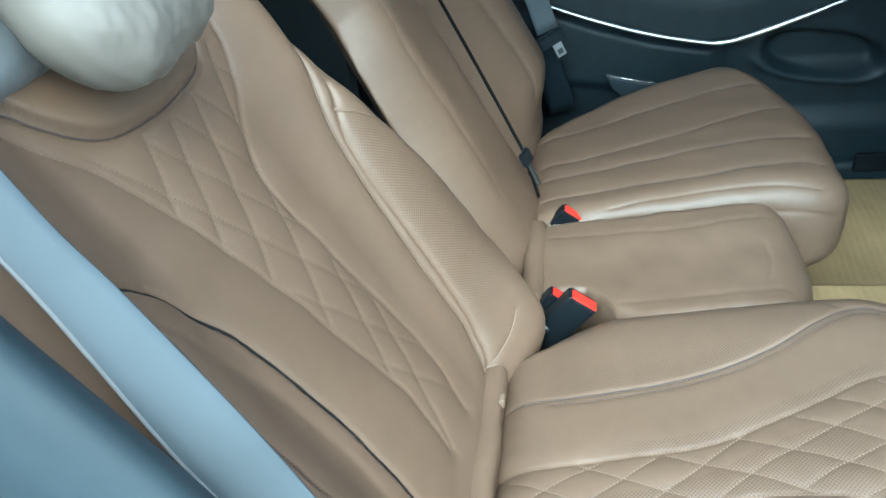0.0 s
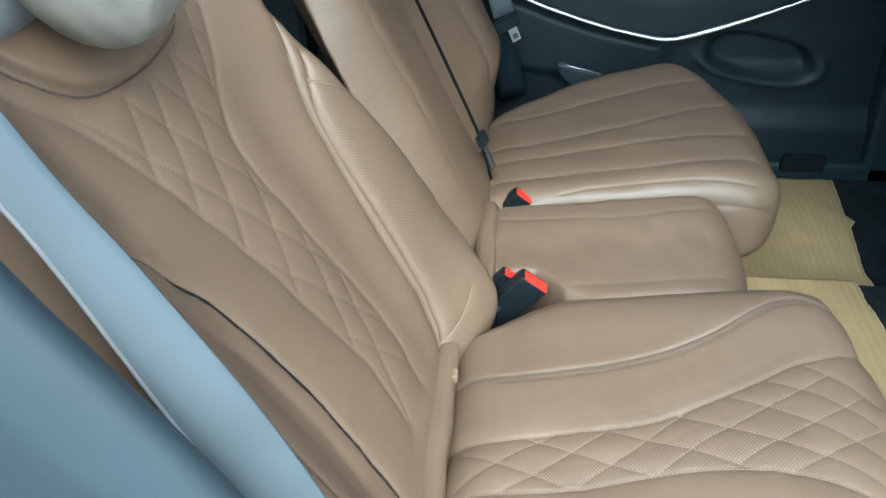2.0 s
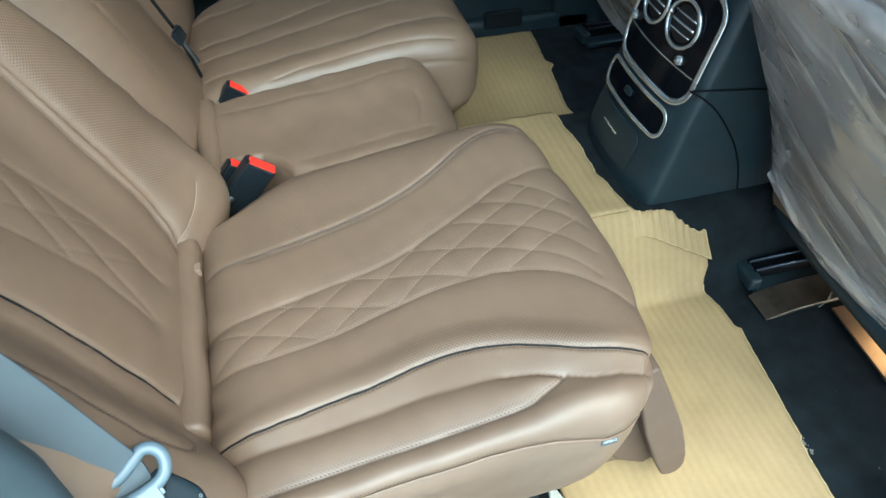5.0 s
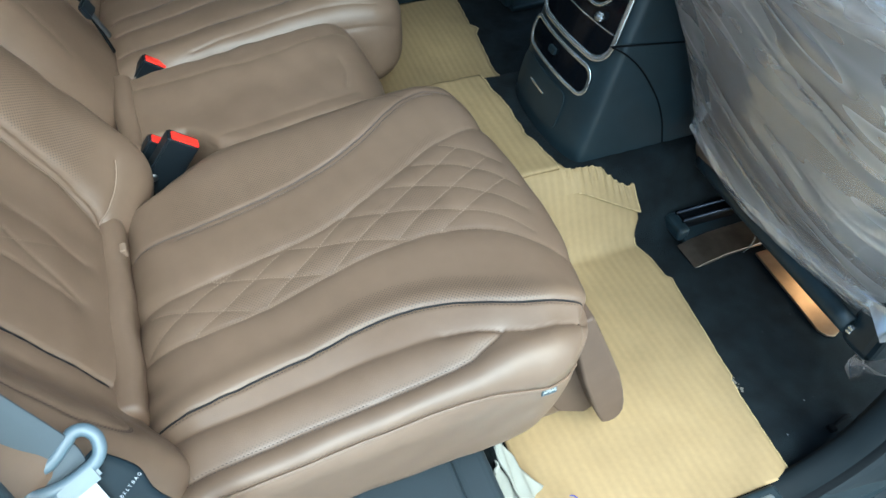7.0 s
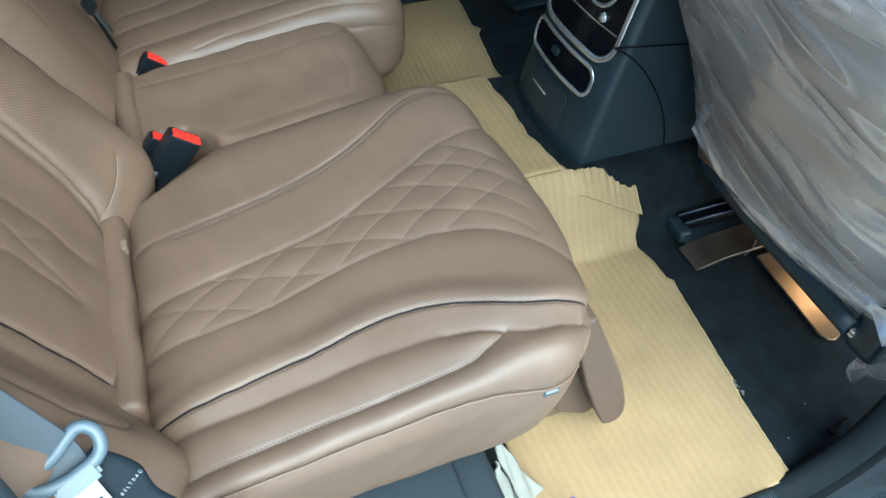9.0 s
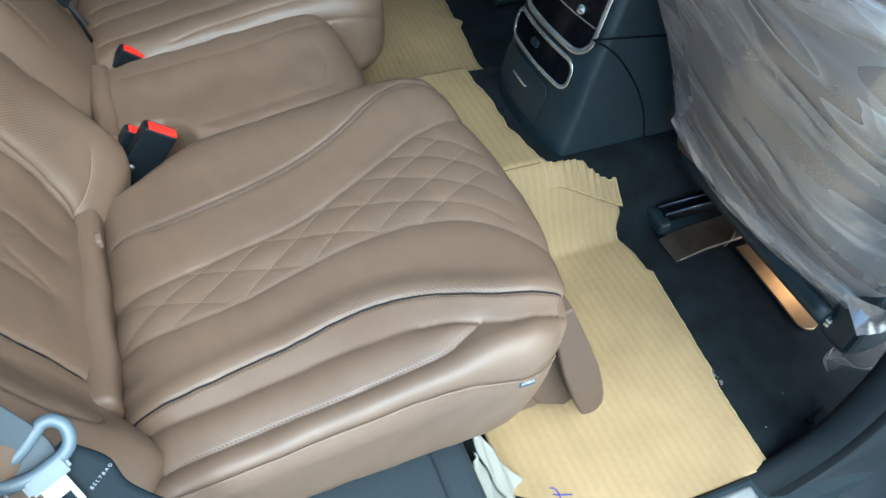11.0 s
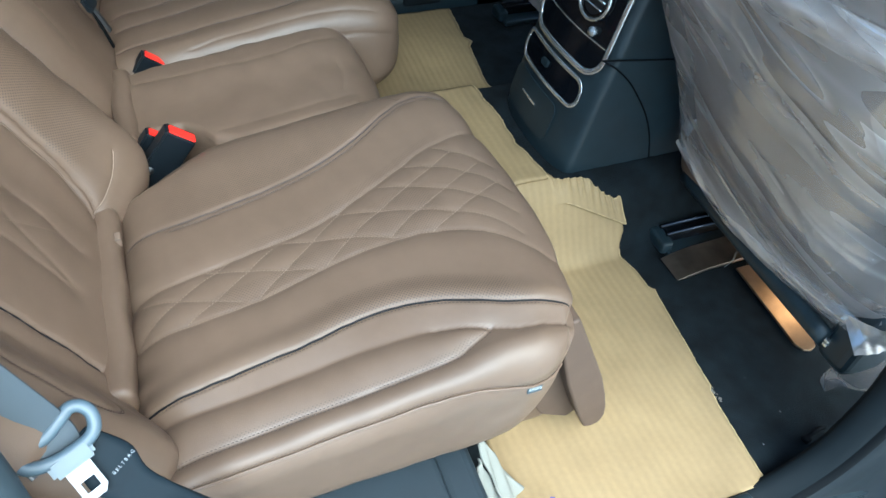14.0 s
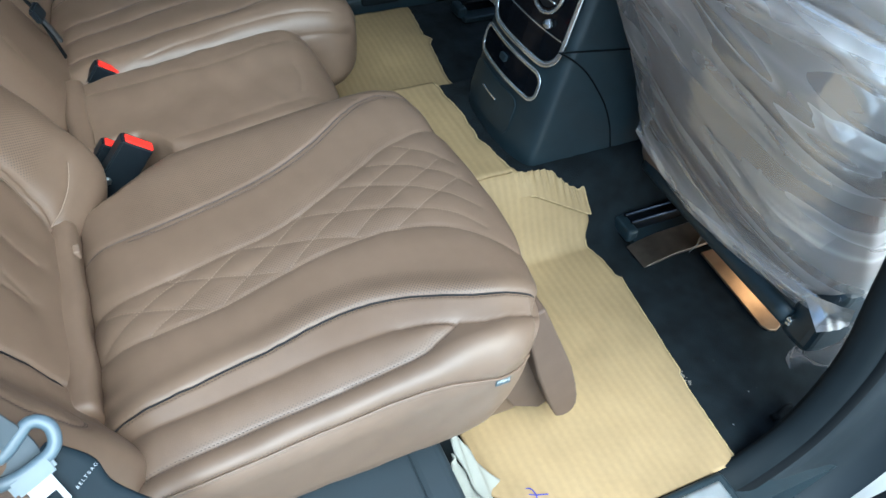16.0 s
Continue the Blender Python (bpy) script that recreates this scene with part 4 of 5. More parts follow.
def frame_band(name, profile, mat, parent, label="", span=(0.0, 1.0), upper=None):
    """A band round the opening; profile: (outward, across) points; span: the stretch of the way round; upper: the profile on the rear pillar."""
    prof = np.array(profile)
    high = prof + np.array([0.08, -0.01]) if upper is None else np.array(upper)
    cut = slice(int(span[0] * len(PATH_IN)), int(span[1] * len(PATH_IN)))
    path, outward, inner_y = PATH_IN[cut], OUT_IN[cut], Y_IN[cut]
    v = np.zeros((len(path), len(prof), 3))
    blend = (step((path[:, 1] - 0.40) / 0.15) * (path[:, 0] < 0.2))[:, None, None]
    prof = prof[None] * (1 - blend) + high[None] * blend
    v[:, :, 0] = path[:, None, 0] + outward[:, None, 0] * prof[:, :, 0]
    v[:, :, 2] = path[:, None, 1] + outward[:, None, 1] * prof[:, :, 0]
    v[:, :, 1] = inner_y[:, None] + prof[:, :, 1]
    return sheet(name, v.reshape(-1, 3), grid_faces(v.shape[:2]), mat, parent, label)


opening = thing("door_frame", (0.3, -0.06, -0.1), "slate grey trim and rubber seals round the open near rear doorway", "door frame", kind="structure")
t = np.linspace(0, 1, 9)
COVER = [(0.10, 0.012), (0.03, 0.012), (0.006, 0.008), (0.0, 0.0), (0.003, -0.012), (0.012, -0.024), (0.022, -0.030), (0.030, -0.030), (0.031, -0.031), (0.032, -0.032)]
PILLAR = [(0.03, 0.05), (0.004, 0.03), (0.0, 0.02), (0.004, 0.010), (0.018, 0.003), (0.052, -0.006), (0.057, -0.001), (0.100, -0.010), (0.105, -0.005), (0.14, -0.02)]
# same trim twice: the lit rear pillar is coloured brighter than the rest
frame_band("trim_cover", COVER, M_SLATE, opening, "pillar trim in a slate tone brightened as lit", (0.0, 0.45), PILLAR)
frame_band("trim_cover", COVER, M_TRIM, opening, "sill and pillar trim in a darker slate tone", (0.445, 1.0))
frame_band("rubber_seal", [(0.028 + 0.011 - 0.011 * np.cos(a), -0.026 - 0.013 * np.sin(a)) for a in np.linspace(0, np.pi, 9)], M_RUBBER, opening, "black rubber door seal")
frame_band("body_flange", [(0.046, -0.024), (0.052, -0.034), (0.060, -0.040), (0.075, -0.043), (0.10, -0.046), (0.13, -0.052), (0.15, -0.07), (0.155, -0.10)], M_BODY, opening, "slate painted body flange")
plate = thing("sill_plate", (0.6, -0.1, 0.0), "brushed metal sill plate in a black surround", "sill plate", kind="structure")
part("surround", box_bm((0.36, -0.150, -0.03), (0.755, -0.066, 0.017), 0.008, 3), M_BLACK, plate)
part("metal_plate", box_bm((0.37, -0.140, 0.0), (0.742, -0.078, 0.0195), 0.006, 3), M_BRUSHED, plate)
part("body_sill", box_bm((0.30, -0.28, -0.26), (1.25, -0.165, -0.07), 0.03, 4), M_BODY, plate)
part("wheelarch_trim", prism_bm([(0.02, 0.22), (0.10, 0.152), (0.318, 0.146), (0.318, -0.1), (0.0, -0.1)], "y", -0.03, 0.16, 0.008, 3), M_UNDER, plate)
part("wheelarch_end", prism_bm([(0.313, 0.140), (0.362, 0.138), (0.384, 0.02), (0.39, -0.1), (0.313, -0.1)], "y", -0.03, 0.10, 0.012, 3), M_UNDER, plate)

# ---- console ----
CO = np.array([0.703, 0.632, 0.15])
CU = np.array([0.22, 0, 0.976])
CN = np.array([-0.976, 0, 0.22])


BOW = 1.1


def face(w, h, out=0.0):
    """A place on the console's bowed face."""
    return CO + np.array([0, 1, 0]) * w + CU * h + CN * (out - BOW * w * w)


console = thing("console", (0.85, 0.632, 0.14), "black rear centre console with round vents in bright frames", "console")
rings = []
for z in np.concatenate([[0.118, 0.124, 0.132], np.linspace(0.15, 0.49, 16), [0.51, 0.525, 0.536, 0.544, 0.549]]):
    front = 0.700 + 0.2263 * (z - 0.13) + 5.0 * max(0, 0.15 - z) ** 1.6 + 22 * max(0, z - 0.50) ** 2
    a = np.linspace(-np.pi / 2, np.pi / 2, 41)
    w = 0.1245 * np.sign(np.sin(a)) * np.abs(np.sin(a)) ** 0.42
    x = front + 0.030 * (1 - np.abs(np.cos(a)) ** 0.42) + BOW * w * w * 0.976
    y = 0.6325 + w * (1 + 0.10 * max(0, 0.30 - z))
    rings.append(np.vstack([[1.5, y[0], z], np.column_stack([x, y, np.full(41, z)]), [1.5, y[-1], z]]))
rings = np.array(rings)
v = rings.reshape(-1, 3)
top = np.arange(len(v) - 43, len(v))
sheet("body", v, grid_faces(rings.shape[:2]).tolist() + [top.tolist()], M_BLACK, console)


def rounded(w0, w1, h0, h1, r, n=6):
    pts = []
    for cw, ch, a0 in ((w1 - r, h1 - r, 0), (w0 + r, h1 - r, 90), (w0 + r, h0 + r, 180), (w1 - r, h0 + r, 270)):
        for k in range(n + 1):
            a = radians(a0 + 90 * k / n)
            pts.append((cw + r * math.cos(a), ch + r * math.sin(a)))
    return pts


def face_plate(name, outline, out0, out1, mat, parent, label=""):
    """A plate of convex outline that follows the bowed face."""
    o = np.array(outline)
    ws = np.unique(np.concatenate([np.round(o[:, 0], 5), np.linspace(o[:, 0].min(), o[:, 0].max(), 15)]))
    closed = np.vstack([o, o[:1]])
    bm = bmesh.new()
    strips = []
    for w in ws:
        hs = []
        for (w0, h0), (w1, h1) in zip(closed[:-1], closed[1:]):
            if min(w0, w1) - 1e-5 <= w <= max(w0, w1) + 1e-5:
                hs += [h0, h1] if abs(w1 - w0) < 2e-5 else [h0 + (h1 - h0) * (w - w0) / (w1 - w0)]
        lo, hi = min(hs), max(hs)
        strips.append([bm.verts.new(face(w, h, d)) for h, d in ((lo, out0), (lo, out1), (max(hi, lo + 1e-4), out1), (max(hi, lo + 1e-4), out0))])
    for p, q in zip(strips[:-1], strips[1:]):
        for k in range(4):
            bm.faces.new((p[k], p[(k + 1) % 4], q[(k + 1) % 4], q[k]))
    bm.faces.new(strips[0])
    bm.faces.new(strips[-1])
    return part(name, bm, mat, parent, label)


def face_ring(name, outline, r, out, mat, parent, flat=0.7, label=""):
    loop = []
    for (w0, h0), (w1, h1) in zip(outline, outline[1:] + outline[:1]):
        k = max(1, int(math.hypot(w1 - w0, h1 - h0) / 0.012))
        loop += [(w0 + (w1 - w0) * i / k, h0 + (h1 - h0) * i / k) for i in range(k)]
    p = np.array([face(w, h, out) for w, h in loop + loop[:2]])
    v, f = tube(p, r, 8, flat, tuple(CN))
    return sheet(name, v, f, mat, parent, label)


vent_panel = face_plate("vent_panel", rounded(-0.112, 0.100, 0.183, 0.362, 0.038), -0.004, 0.003, M_GLOSS, console, "gloss black vent panel")
face_ring("panel_frame", rounded(-0.112, 0.100, 0.183, 0.362, 0.038, 8), 0.0058, 0.003, M_CHROME, vent_panel, 0.45, "satin metal frame")
face_plate("divider", rounded(-0.106, 0.094, 0.2345, 0.2365, 0.0008, 2), 0.003, 0.0045, M_CHROME, vent_panel)


def vent(w, h):
    ring = [(w + 0.036 * math.cos(a), h + 0.036 * math.sin(a)) for a in np.linspace(0, 2 * math.pi, 28, endpoint=False)]
    ob = face_plate("air_vent", [(w + 0.034 * math.cos(a), h + 0.034 * math.sin(a)) for a in np.linspace(0, 2 * math.pi, 24, endpoint=False)], 0.003, 0.004, M_VENT, console, "round air vent with metal rings")
    face_ring("outer_ring", ring, 0.0034, 0.007, M_CHROME, ob, 0.9)
    face_ring("inner_ring", [(w + (a - w) * 0.84, h + (b - h) * 0.84) for a, b in ring], 0.0020, 0.006, M_DARKSTEEL, ob, 1.2)
    for k in (-1, 0, 1):
        half = 0.028 * math.sqrt(1 - (k * 0.42) ** 2)
        p = np.array([face(w + t, h + k * 0.0135, 0.007) for t in np.linspace(-half, half, 6)])
        v, f = tube(p, 0.0017 if k else 0.0023, 6)
        sheet("vane", v, f, M_CHROME, ob, "bright vent vane")


vent(0.036, 0.297)
vent(-0.046, 0.296)
for w in (0.082, -0.072):
    bm = bmesh.new()
    bmesh.ops.create_cone(bm, cap_ends=True, segments=20, radius1=0.0085, radius2=0.0068, depth=0.012, matrix=axes(face(w, 0.249, 0.008), (0, 1, 0), CN))
    bmesh.ops.bevel(bm, geom=[e for e in bm.edges], offset=0.0012, segments=2, affect="EDGES")
    part("vent_knob", bm, M_CHROME, console, "small bright knob", smooth=True)
tray = face_plate("storage_slot", rounded(-0.094, 0.106, 0.114, 0.166, 0.02), -0.004, 0.002, M_GLOSS, console, "gloss black storage slot")
face_ring("slot_frame", rounded(-0.094, 0.106, 0.114, 0.166, 0.02, 8), 0.0042, 0.002, M_CHROME, tray, 0.45, "satin metal frame")
face_plate("slot_catch", rounded(0.002, 0.022, 0.138, 0.150, 0.003, 3), 0.002, 0.007, M_BLACK, tray)
lid = face_plate("socket_cover", rounded(-0.060, 0.105, 0.022, 0.098, 0.018), 0.0, 0.0022, M_BLACK, console, "black hinged socket cover")
face_plate("cover_slit", rounded(-0.004, 0.050, 0.0640, 0.0675, 0.0015, 3), 0.0022, 0.004, M_CHROME, lid)
arc = np.array([(0.750, 0.507, 0.372), (0.78, 0.507, 0.352), (0.81, 0.506, 0.325), (0.84, 0.506, 0.287), (0.868, 0.506, 0.244), (0.89, 0.506, 0.195), (0.905, 0.506, 0.14)])
v, f = tube(curve(arc, 0.008), 0.0016, 6)
sheet("side_joint", v, f, M_RUBBER, console)
v, f = tube(np.array([(0.752, 0.506, 0.372), (0.90, 0.506, 0.352), (1.0, 0.506, 0.345)]), 0.0016, 6)
sheet("side_joint", v, f, M_RUBBER, console)

# ---- front seats in film ----
def film_lift(p, y1):
    """The film rides up at the inner lower corner and leaves the leather bare."""
    return 0.05 * step((p[:, 1] - y1 + 0.16) / 0.15) * step((0.16 - p[:, 2]) / 0.16)


def film_seat(name, y0, y1, at, label, seed):
    seat = thing(name, at, label, "car seat", "front seats")
    v, f = rbox((0, y0 + 0.02, 0), (0.15, y1 - 0.02, 0.78), (0.06, 0.10, 0.05), 0.012)

    def lean(p, bulge=0.0):
        u = p[:, 2]
        out = 0.035 * np.sin(np.clip((p[:, 1] - y0) / (y1 - y0), 0, 1) * np.pi) ** 0.7
        mid = (y0 + y1) / 2
        y = mid + (p[:, 1] - mid) * (1 + 0.54 * np.maximum(0, u - 0.22))
        return np.stack([0.965 + p[:, 0] - 0.42 * u - out - bulge, y, 0.19 + 0.91 * u], 1)

    sheet("backrest", lean(v), f, M_PLAIN, seat)
    v, f = rbox((-0.02, y0 - 0.008, -0.035), (0.17, y1 + 0.014, 0.80), (0.06, 0.11, 0.02), 0.0042)
    c = np.column_stack([np.zeros(len(v)), v[:, 1], v[:, 2]])
    r = np.random.RandomState(seed)
    bend = 0.03 * wobble(v, 0.6, seed + 3) + 0.002 * wobble(v, 0.2, seed + 4)
    slant = radians(30)
    q = c[:, 2] * math.cos(slant) - (c[:, 1] - y0) * math.sin(slant) + 0.35 * np.maximum(0, 0.22 - c[:, 2]) * (y1 - c[:, 1]) + bend
    knots = np.cumsum(r.uniform(0.004, 0.045, 80)) - 0.6
    ridge = np.interp(q, knots, r.uniform(-1, 1, 80))
    cloud = np.interp(q + 0.004 * wobble(v, 0.05, seed + 5), knots, r.uniform(0, 1, 80) ** 1.6)
    slant = radians(42)
    q2 = c[:, 2] * math.cos(slant) - (c[:, 1] - y0) * math.sin(slant) + bend
    knots = np.cumsum(r.uniform(0.006, 0.06, 70)) - 0.7
    veil = np.interp(q2, knots, r.uniform(0, 1, 70) ** 2)
    ridge2 = np.interp(q2, knots, r.uniform(-1, 1, 70))
    share = step(0.5 + 0.8 * wobble(v, 0.22, seed + 6))
    thin = np.exp(-(np.abs(wobble(v * [1, 1.6, 0.8], 0.13, seed + 7)) / 0.035) ** 2) * step(wobble(v, 0.1, seed + 8) + 0.2)
    ridge = ridge * share + ridge2 * (1 - share) + 0.5 * thin
    fold = 0.10 + 0.30 * (cloud * share + veil * (1 - share)) + 0.22 * thin + 0.12 * wobble(v, 0.05, seed + 9) * step(wobble(v, 0.2, seed + 10))
    for k in range(54):
        at, mid, reach = r.uniform(q.min(), q.max()), r.uniform(0, 1.1), r.uniform(0.03, 0.16)
        along = c[:, 1] * math.cos(radians(30)) + c[:, 2] * math.sin(radians(30))
        turn = r.uniform(-0.25, 0.25)
        line = np.exp(-((q + turn * (along - mid) - at) / r.uniform(0.0045, 0.008)) ** 2) * np.exp(-((along - mid) / reach) ** 4)
        fold += r.uniform(0.06, 0.24) * line
        ridge += r.uniform(0.2, 0.7) * line
    hem = step((0.12 - v[:, 2]) / 0.12)
    v[:, 2] += film_lift(v, y1)
    v = lean(v)
    n = normals(v, f)
    v += n * (0.0007 * ridge + 0.0022 * wobble(c, 0.22, seed + 1) + 0.0012 * hem * np.abs(np.sin(c[:, 1] * 90 + 3 * np.sin(c[:, 1] * 31))))[:, None]
    sheet("film_cover", v, f, M_FILM, seat, "crumpled clear plastic film", attrs={"fold": np.clip(fold + 0.6 * hem ** 3, 0, 1)})
    return seat, lean


def film_roll(parent, lean, y0, y1, u0, u1, seed, name="film_roll", out=0.022):
    """A thick bunched fold of film across the seat's back."""
    gy, gw = np.meshgrid(np.linspace(y0, y1, 150), np.linspace(0, 1, 30), indexing="ij")
    y, w = gy.ravel(), gw.ravel()
    p = np.column_stack([np.zeros(len(y)), y, u0 + (u1 - u0) * w + 0.006 * np.sin(y * 17) - 0.10 * (y - 0.14) ** 2])
    rough = wobble(p * [1, 0.22, 1], 0.03, seed) + 0.4 * wobble(p * [1, 0.5, 1], 0.02, seed + 1)
    p[:, 0] = -out - 0.016 * np.sin(np.pi * w) ** 0.6 - 0.0035 * rough * np.sin(np.pi * w)
    p[:, 2] += film_lift(p, 0.505)
    v = lean(p)
    sheet(name, v, grid_faces(gy.shape)[:, ::-1], M_FILM, parent, "bunched fold of clear film", attrs={"fold": np.clip(0.48 + 0.40 * rough, 0.15, 1.0) * np.sin(np.pi * w) ** 0.3})


front_near, lean = film_seat("front_seat", 0.015, 0.505, (1.05, 0.26, 0.0), "brown front seat wrapped in crumpled clear plastic film", 31)
film_roll(front_near, lean, 0.012, 0.50, 0.475, 0.530, 71)
film_roll(front_near, lean, 0.020, 0.455, -0.040, 0.022, 91, "film_hem", 0.012)
v, f = tube(curve([(0.922, 0.052, 0.153), (0.93, 0.25, 0.15), (0.944, 0.44, 0.146)], 0.02), 0.013, 12, 1.3)
sheet("rear_bar", v, f, M_BLACK, front_near, "black plastic lower bar")
for dz in (0.148, 0.156):
    part("bar_pin", box_bm((0.913, 0.041, dz), (0.920, 0.050, dz + 0.005), 0.0015), M_CHROME, front_near, "tiny bright pin")
v, f = rbox((0.93, 0.03, 0.16), (1.4, 0.47, 0.30), (0.04, 0.05, 0.04), 0.02)
sheet("seat_pan", v, f, M_PLAIN, front_near)
part("corner_bracket", prism_bm([(0.925, 0.115), (0.965, 0.10), (1.02, 0.10), (1.02, 0.235), (0.955, 0.235), (0.93, 0.19)], "y", 0.005, 0.062, 0.014, 3), M_BLACK, front_near, "black plastic seat corner cover")
v, f = rbox((0.93, 0.35, 0.13), (1.0, 0.475, 0.26), (0.03, 0.04, 0.05), 0.01)
sheet("inner_bolster", v, f, M_PLAIN, front_near)
# loose tail of the film by the corner
gx, gz = np.meshgrid(np.linspace(0, 1, 26), np.linspace(0, 1, 40), indexing="ij")
a, b = gx.ravel(), gz.ravel()
tail = np.stack([0.945 + 0.065 * a + 0.02 * b * (a - 0.3), 0.012 + 0.02 * np.sin(a * 5) * (0.3 + b) + 0.006 * np.sin(b * 13 + a * 9), 0.225 - 0.165 * b - 0.05 * a * b * (1 - a)], 1)
tail[:, 0] += 0.012 * np.sin(b * 4) * (1 - b)
sheet("film_tail", tail, grid_faces(gx.shape), M_FILM, front_near, "loose tail of clear film", attrs={"fold": 0.25 + 0.2 * np.sin(a * 9)})
film_seat("front_seat", 0.815, 1.28, (1.05, 1.05, 0.0), "far front seat wrapped in clear plastic film", 47)


def seat_rail(x0, y, parent_label):
    rail = thing("seat_rail", (x0 + 0.1, y, 0.0), parent_label, "seat rail", "seat rails")
    z = float(floor_z(np.array(x0), np.array(y)))
    part("base_plate", box_bm((x0, y - 0.035, z + 0.002), (x0 + 0.6, y + 0.03, z + 0.016), 0.004, 2), M_BLACK, rail)
    part("channel", box_bm((x0 + 0.01, y - 0.002, z + 0.016), (x0 + 0.6, y + 0.028, z + 0.04), 0.005, 2), M_GLOSS, rail)
    for dy in (0.0, 0.022):
        v, f = tube(np.array([(x0 + 0.005, y + dy, z + 0.04), (x0 + 0.6, y + dy, z + 0.042)]), 0.004, 8)
        sheet("edge_rod", v, f, M_DARKSTEEL, rail)
    part("end_cap", box_bm((x0 - 0.012, y - 0.02, z + 0.008), (x0 + 0.012, y + 0.032, z + 0.036), 0.006, 2), M_BLACK, rail)
    return rail


seat_rail(0.905, 0.40, "black steel seat rail on the carpet under the front seat")
seat_rail(0.935, 1.23, "black steel seat rail under the far front seat")
bronze = thing("rail_cover", (0.95, 0.33, 0.0), "thin bronze metal strip lit by the warm footwell lamp", "rail cover")
bm = prism_bm([(0.885, 0.012), (0.91, 0.020), (0.95, 0.027), (1.05, 0.03), (1.25, 0.03), (1.25, 0.024), (1.05, 0.024), (0.95, 0.020), (0.91, 0.013)], "y", 0.312, 0.372, 0.0015, 1)
part("strip", bm, M_STRIP, bronze)
bronze = thing("rail_cover", (1.03, 0.2, 0.0), "bronze metal side strip with a rounded end", "rail cover")
part("strip", prism_bm([(1.003, 0.128), (1.010, 0.114), (1.022, 0.109), (1.036, 0.114), (1.046, 0.135), (1.052, 0.31), (1.016, 0.31)], "z", 0.003, 0.008, 0.0015, 2), M_COPPER, bronze)
lamp_thing = thing("footwell_lamp", (1.16, 0.26, 0.14), "small warm footwell lamp under the front seat", "lamp")
part("housing", box_bm((1.13, 0.235, 0.146), (1.19, 0.285, 0.158), 0.004), M_BLACK, lamp_thing)
foot = new("footwell_light", bpy.data.lights.new("footwell_light", "AREA"))
foot.data.energy, foot.data.size, foot.data.color = 0.06, 0.04, (1.0, 0.62, 0.33)
foot.matrix_world = look((1.15, 0.26, 0.144), (0.98, 0.24, 0.0))

# ---- cardboard ----
def card_sheet(name, inside, x0, x1, y0, y1, lift, label, bend=None, step_m=0.006, edge=1.0):
    """A sheet of board with the outline inside(x, y), laid over the floor."""
    nx, ny = int((x1 - x0) / step_m) + 1, int((y1 - y0) / step_m) + 1
    gx, gy = np.meshgrid(np.linspace(x0, x1, nx), np.linspace(y0, y1, ny), indexing="ij")
    x, y = gx.ravel(), gy.ravel()
    X, Y = inside(x, y)
    z = floor_z(X, Y) + lift + (bend(X, Y) if bend else 0)
    top = np.stack([X, Y, z], 1)
    top[:, 2] += 0.0012 * wobble(top, 0.07, 60)
    f = grid_faces(gx.shape)
    idx = np.arange(len(top)).reshape(gx.shape)
    border = np.concatenate([idx[:, 0], idx[-1, 1:], idx[-2::-1, -1], idx[0, -2:0:-1]])
    low = top - [0, 0, 0.0038]
    v = np.vstack([top, low])
    n = len(top)
    side = [[border[i], border[(i + 1) % len(border)], border[(i + 1) % len(border)] + n, border[i] + n] for i in range(len(border))]
    faces = f.tolist() + (f[:, ::-1] + n).tolist() + [q[::-1] for q in side]
    ob = tagged(sheet(name, v, faces, M_CARD), label, "cardboard", "floor cardboard")
    ev, ef = tube(top[idx[-1, :int(edge * ny)]] - [0, 0, 0.0014], 0.0017, 6)
    sheet("cut_edge", ev, ef, M_CARD_EDGE, ob, "raw fluted cut edge")
    return ob


def near_outline(x, y):
    right = np.interp(y, [-0.065, 0.069, 0.10, 0.104, 0.305, 0.312, 0.318, 0.36, 0.405, 0.42, 0.432, 0.445, 0.455, 0.466, 0.48, 0.495, 0.52], [0.793, 0.803, 0.808, 0.812, 0.836, 0.838, 0.829, 0.829, 0.818, 0.823, 0.834, 0.830, 0.822, 0.795, 0.765, 0.70, 0.69])
    ragged = 0.0005 * np.sin(y * 760 + 1) * np.sin(y * 53)
    left = 0.43 - 0.0 * y
    u = (x - 0.40) / 0.40
    near = np.interp(u, [0, 0.2, 0.5, 1.0], [0.03, -0.02, -0.063, -0.064])
    Y = y + np.maximum(0, near - y) * 0.995
    return left + u * (right + ragged - left), Y


card_sheet("cardboard", near_outline, 0.40, 0.80, -0.065, 0.51, 0.0075, "tan corrugated cardboard sheet on the near floor with a torn edge", edge=0.84)


def mid_outline(x, y):
    u = (x - 0.40) / 0.30
    right = np.interp(y, [0.49, 0.55, 0.60, 0.63, 0.70, 0.80], [0.690, 0.683, 0.672, 0.676, 0.676, 0.668])
    ragged = 0.002 * np.sin(y * 95) * np.sin(y * 31) + 0.0008 * np.sin(y * 420 + 2)
    return 0.40 + u * (right + ragged - 0.40), y


card_sheet("cardboard", mid_outline, 0.40, 0.70, 0.497, 0.80, 0.0125, "pale tan cardboard strip over the centre tunnel")


def far_outline(x, y):
    u = (x - 0.42) / 0.36
    right = np.interp(y, [0.83, 0.87, 0.93, 1.0, 1.13, 1.15, 1.17, 1.32], [0.826, 0.826, 0.812, 0.798, 0.808, 0.822, 0.808, 0.825])
    ragged = 0.0008 * np.sin(y * 170)
    return 0.42 + u * (right + ragged - 0.42), y


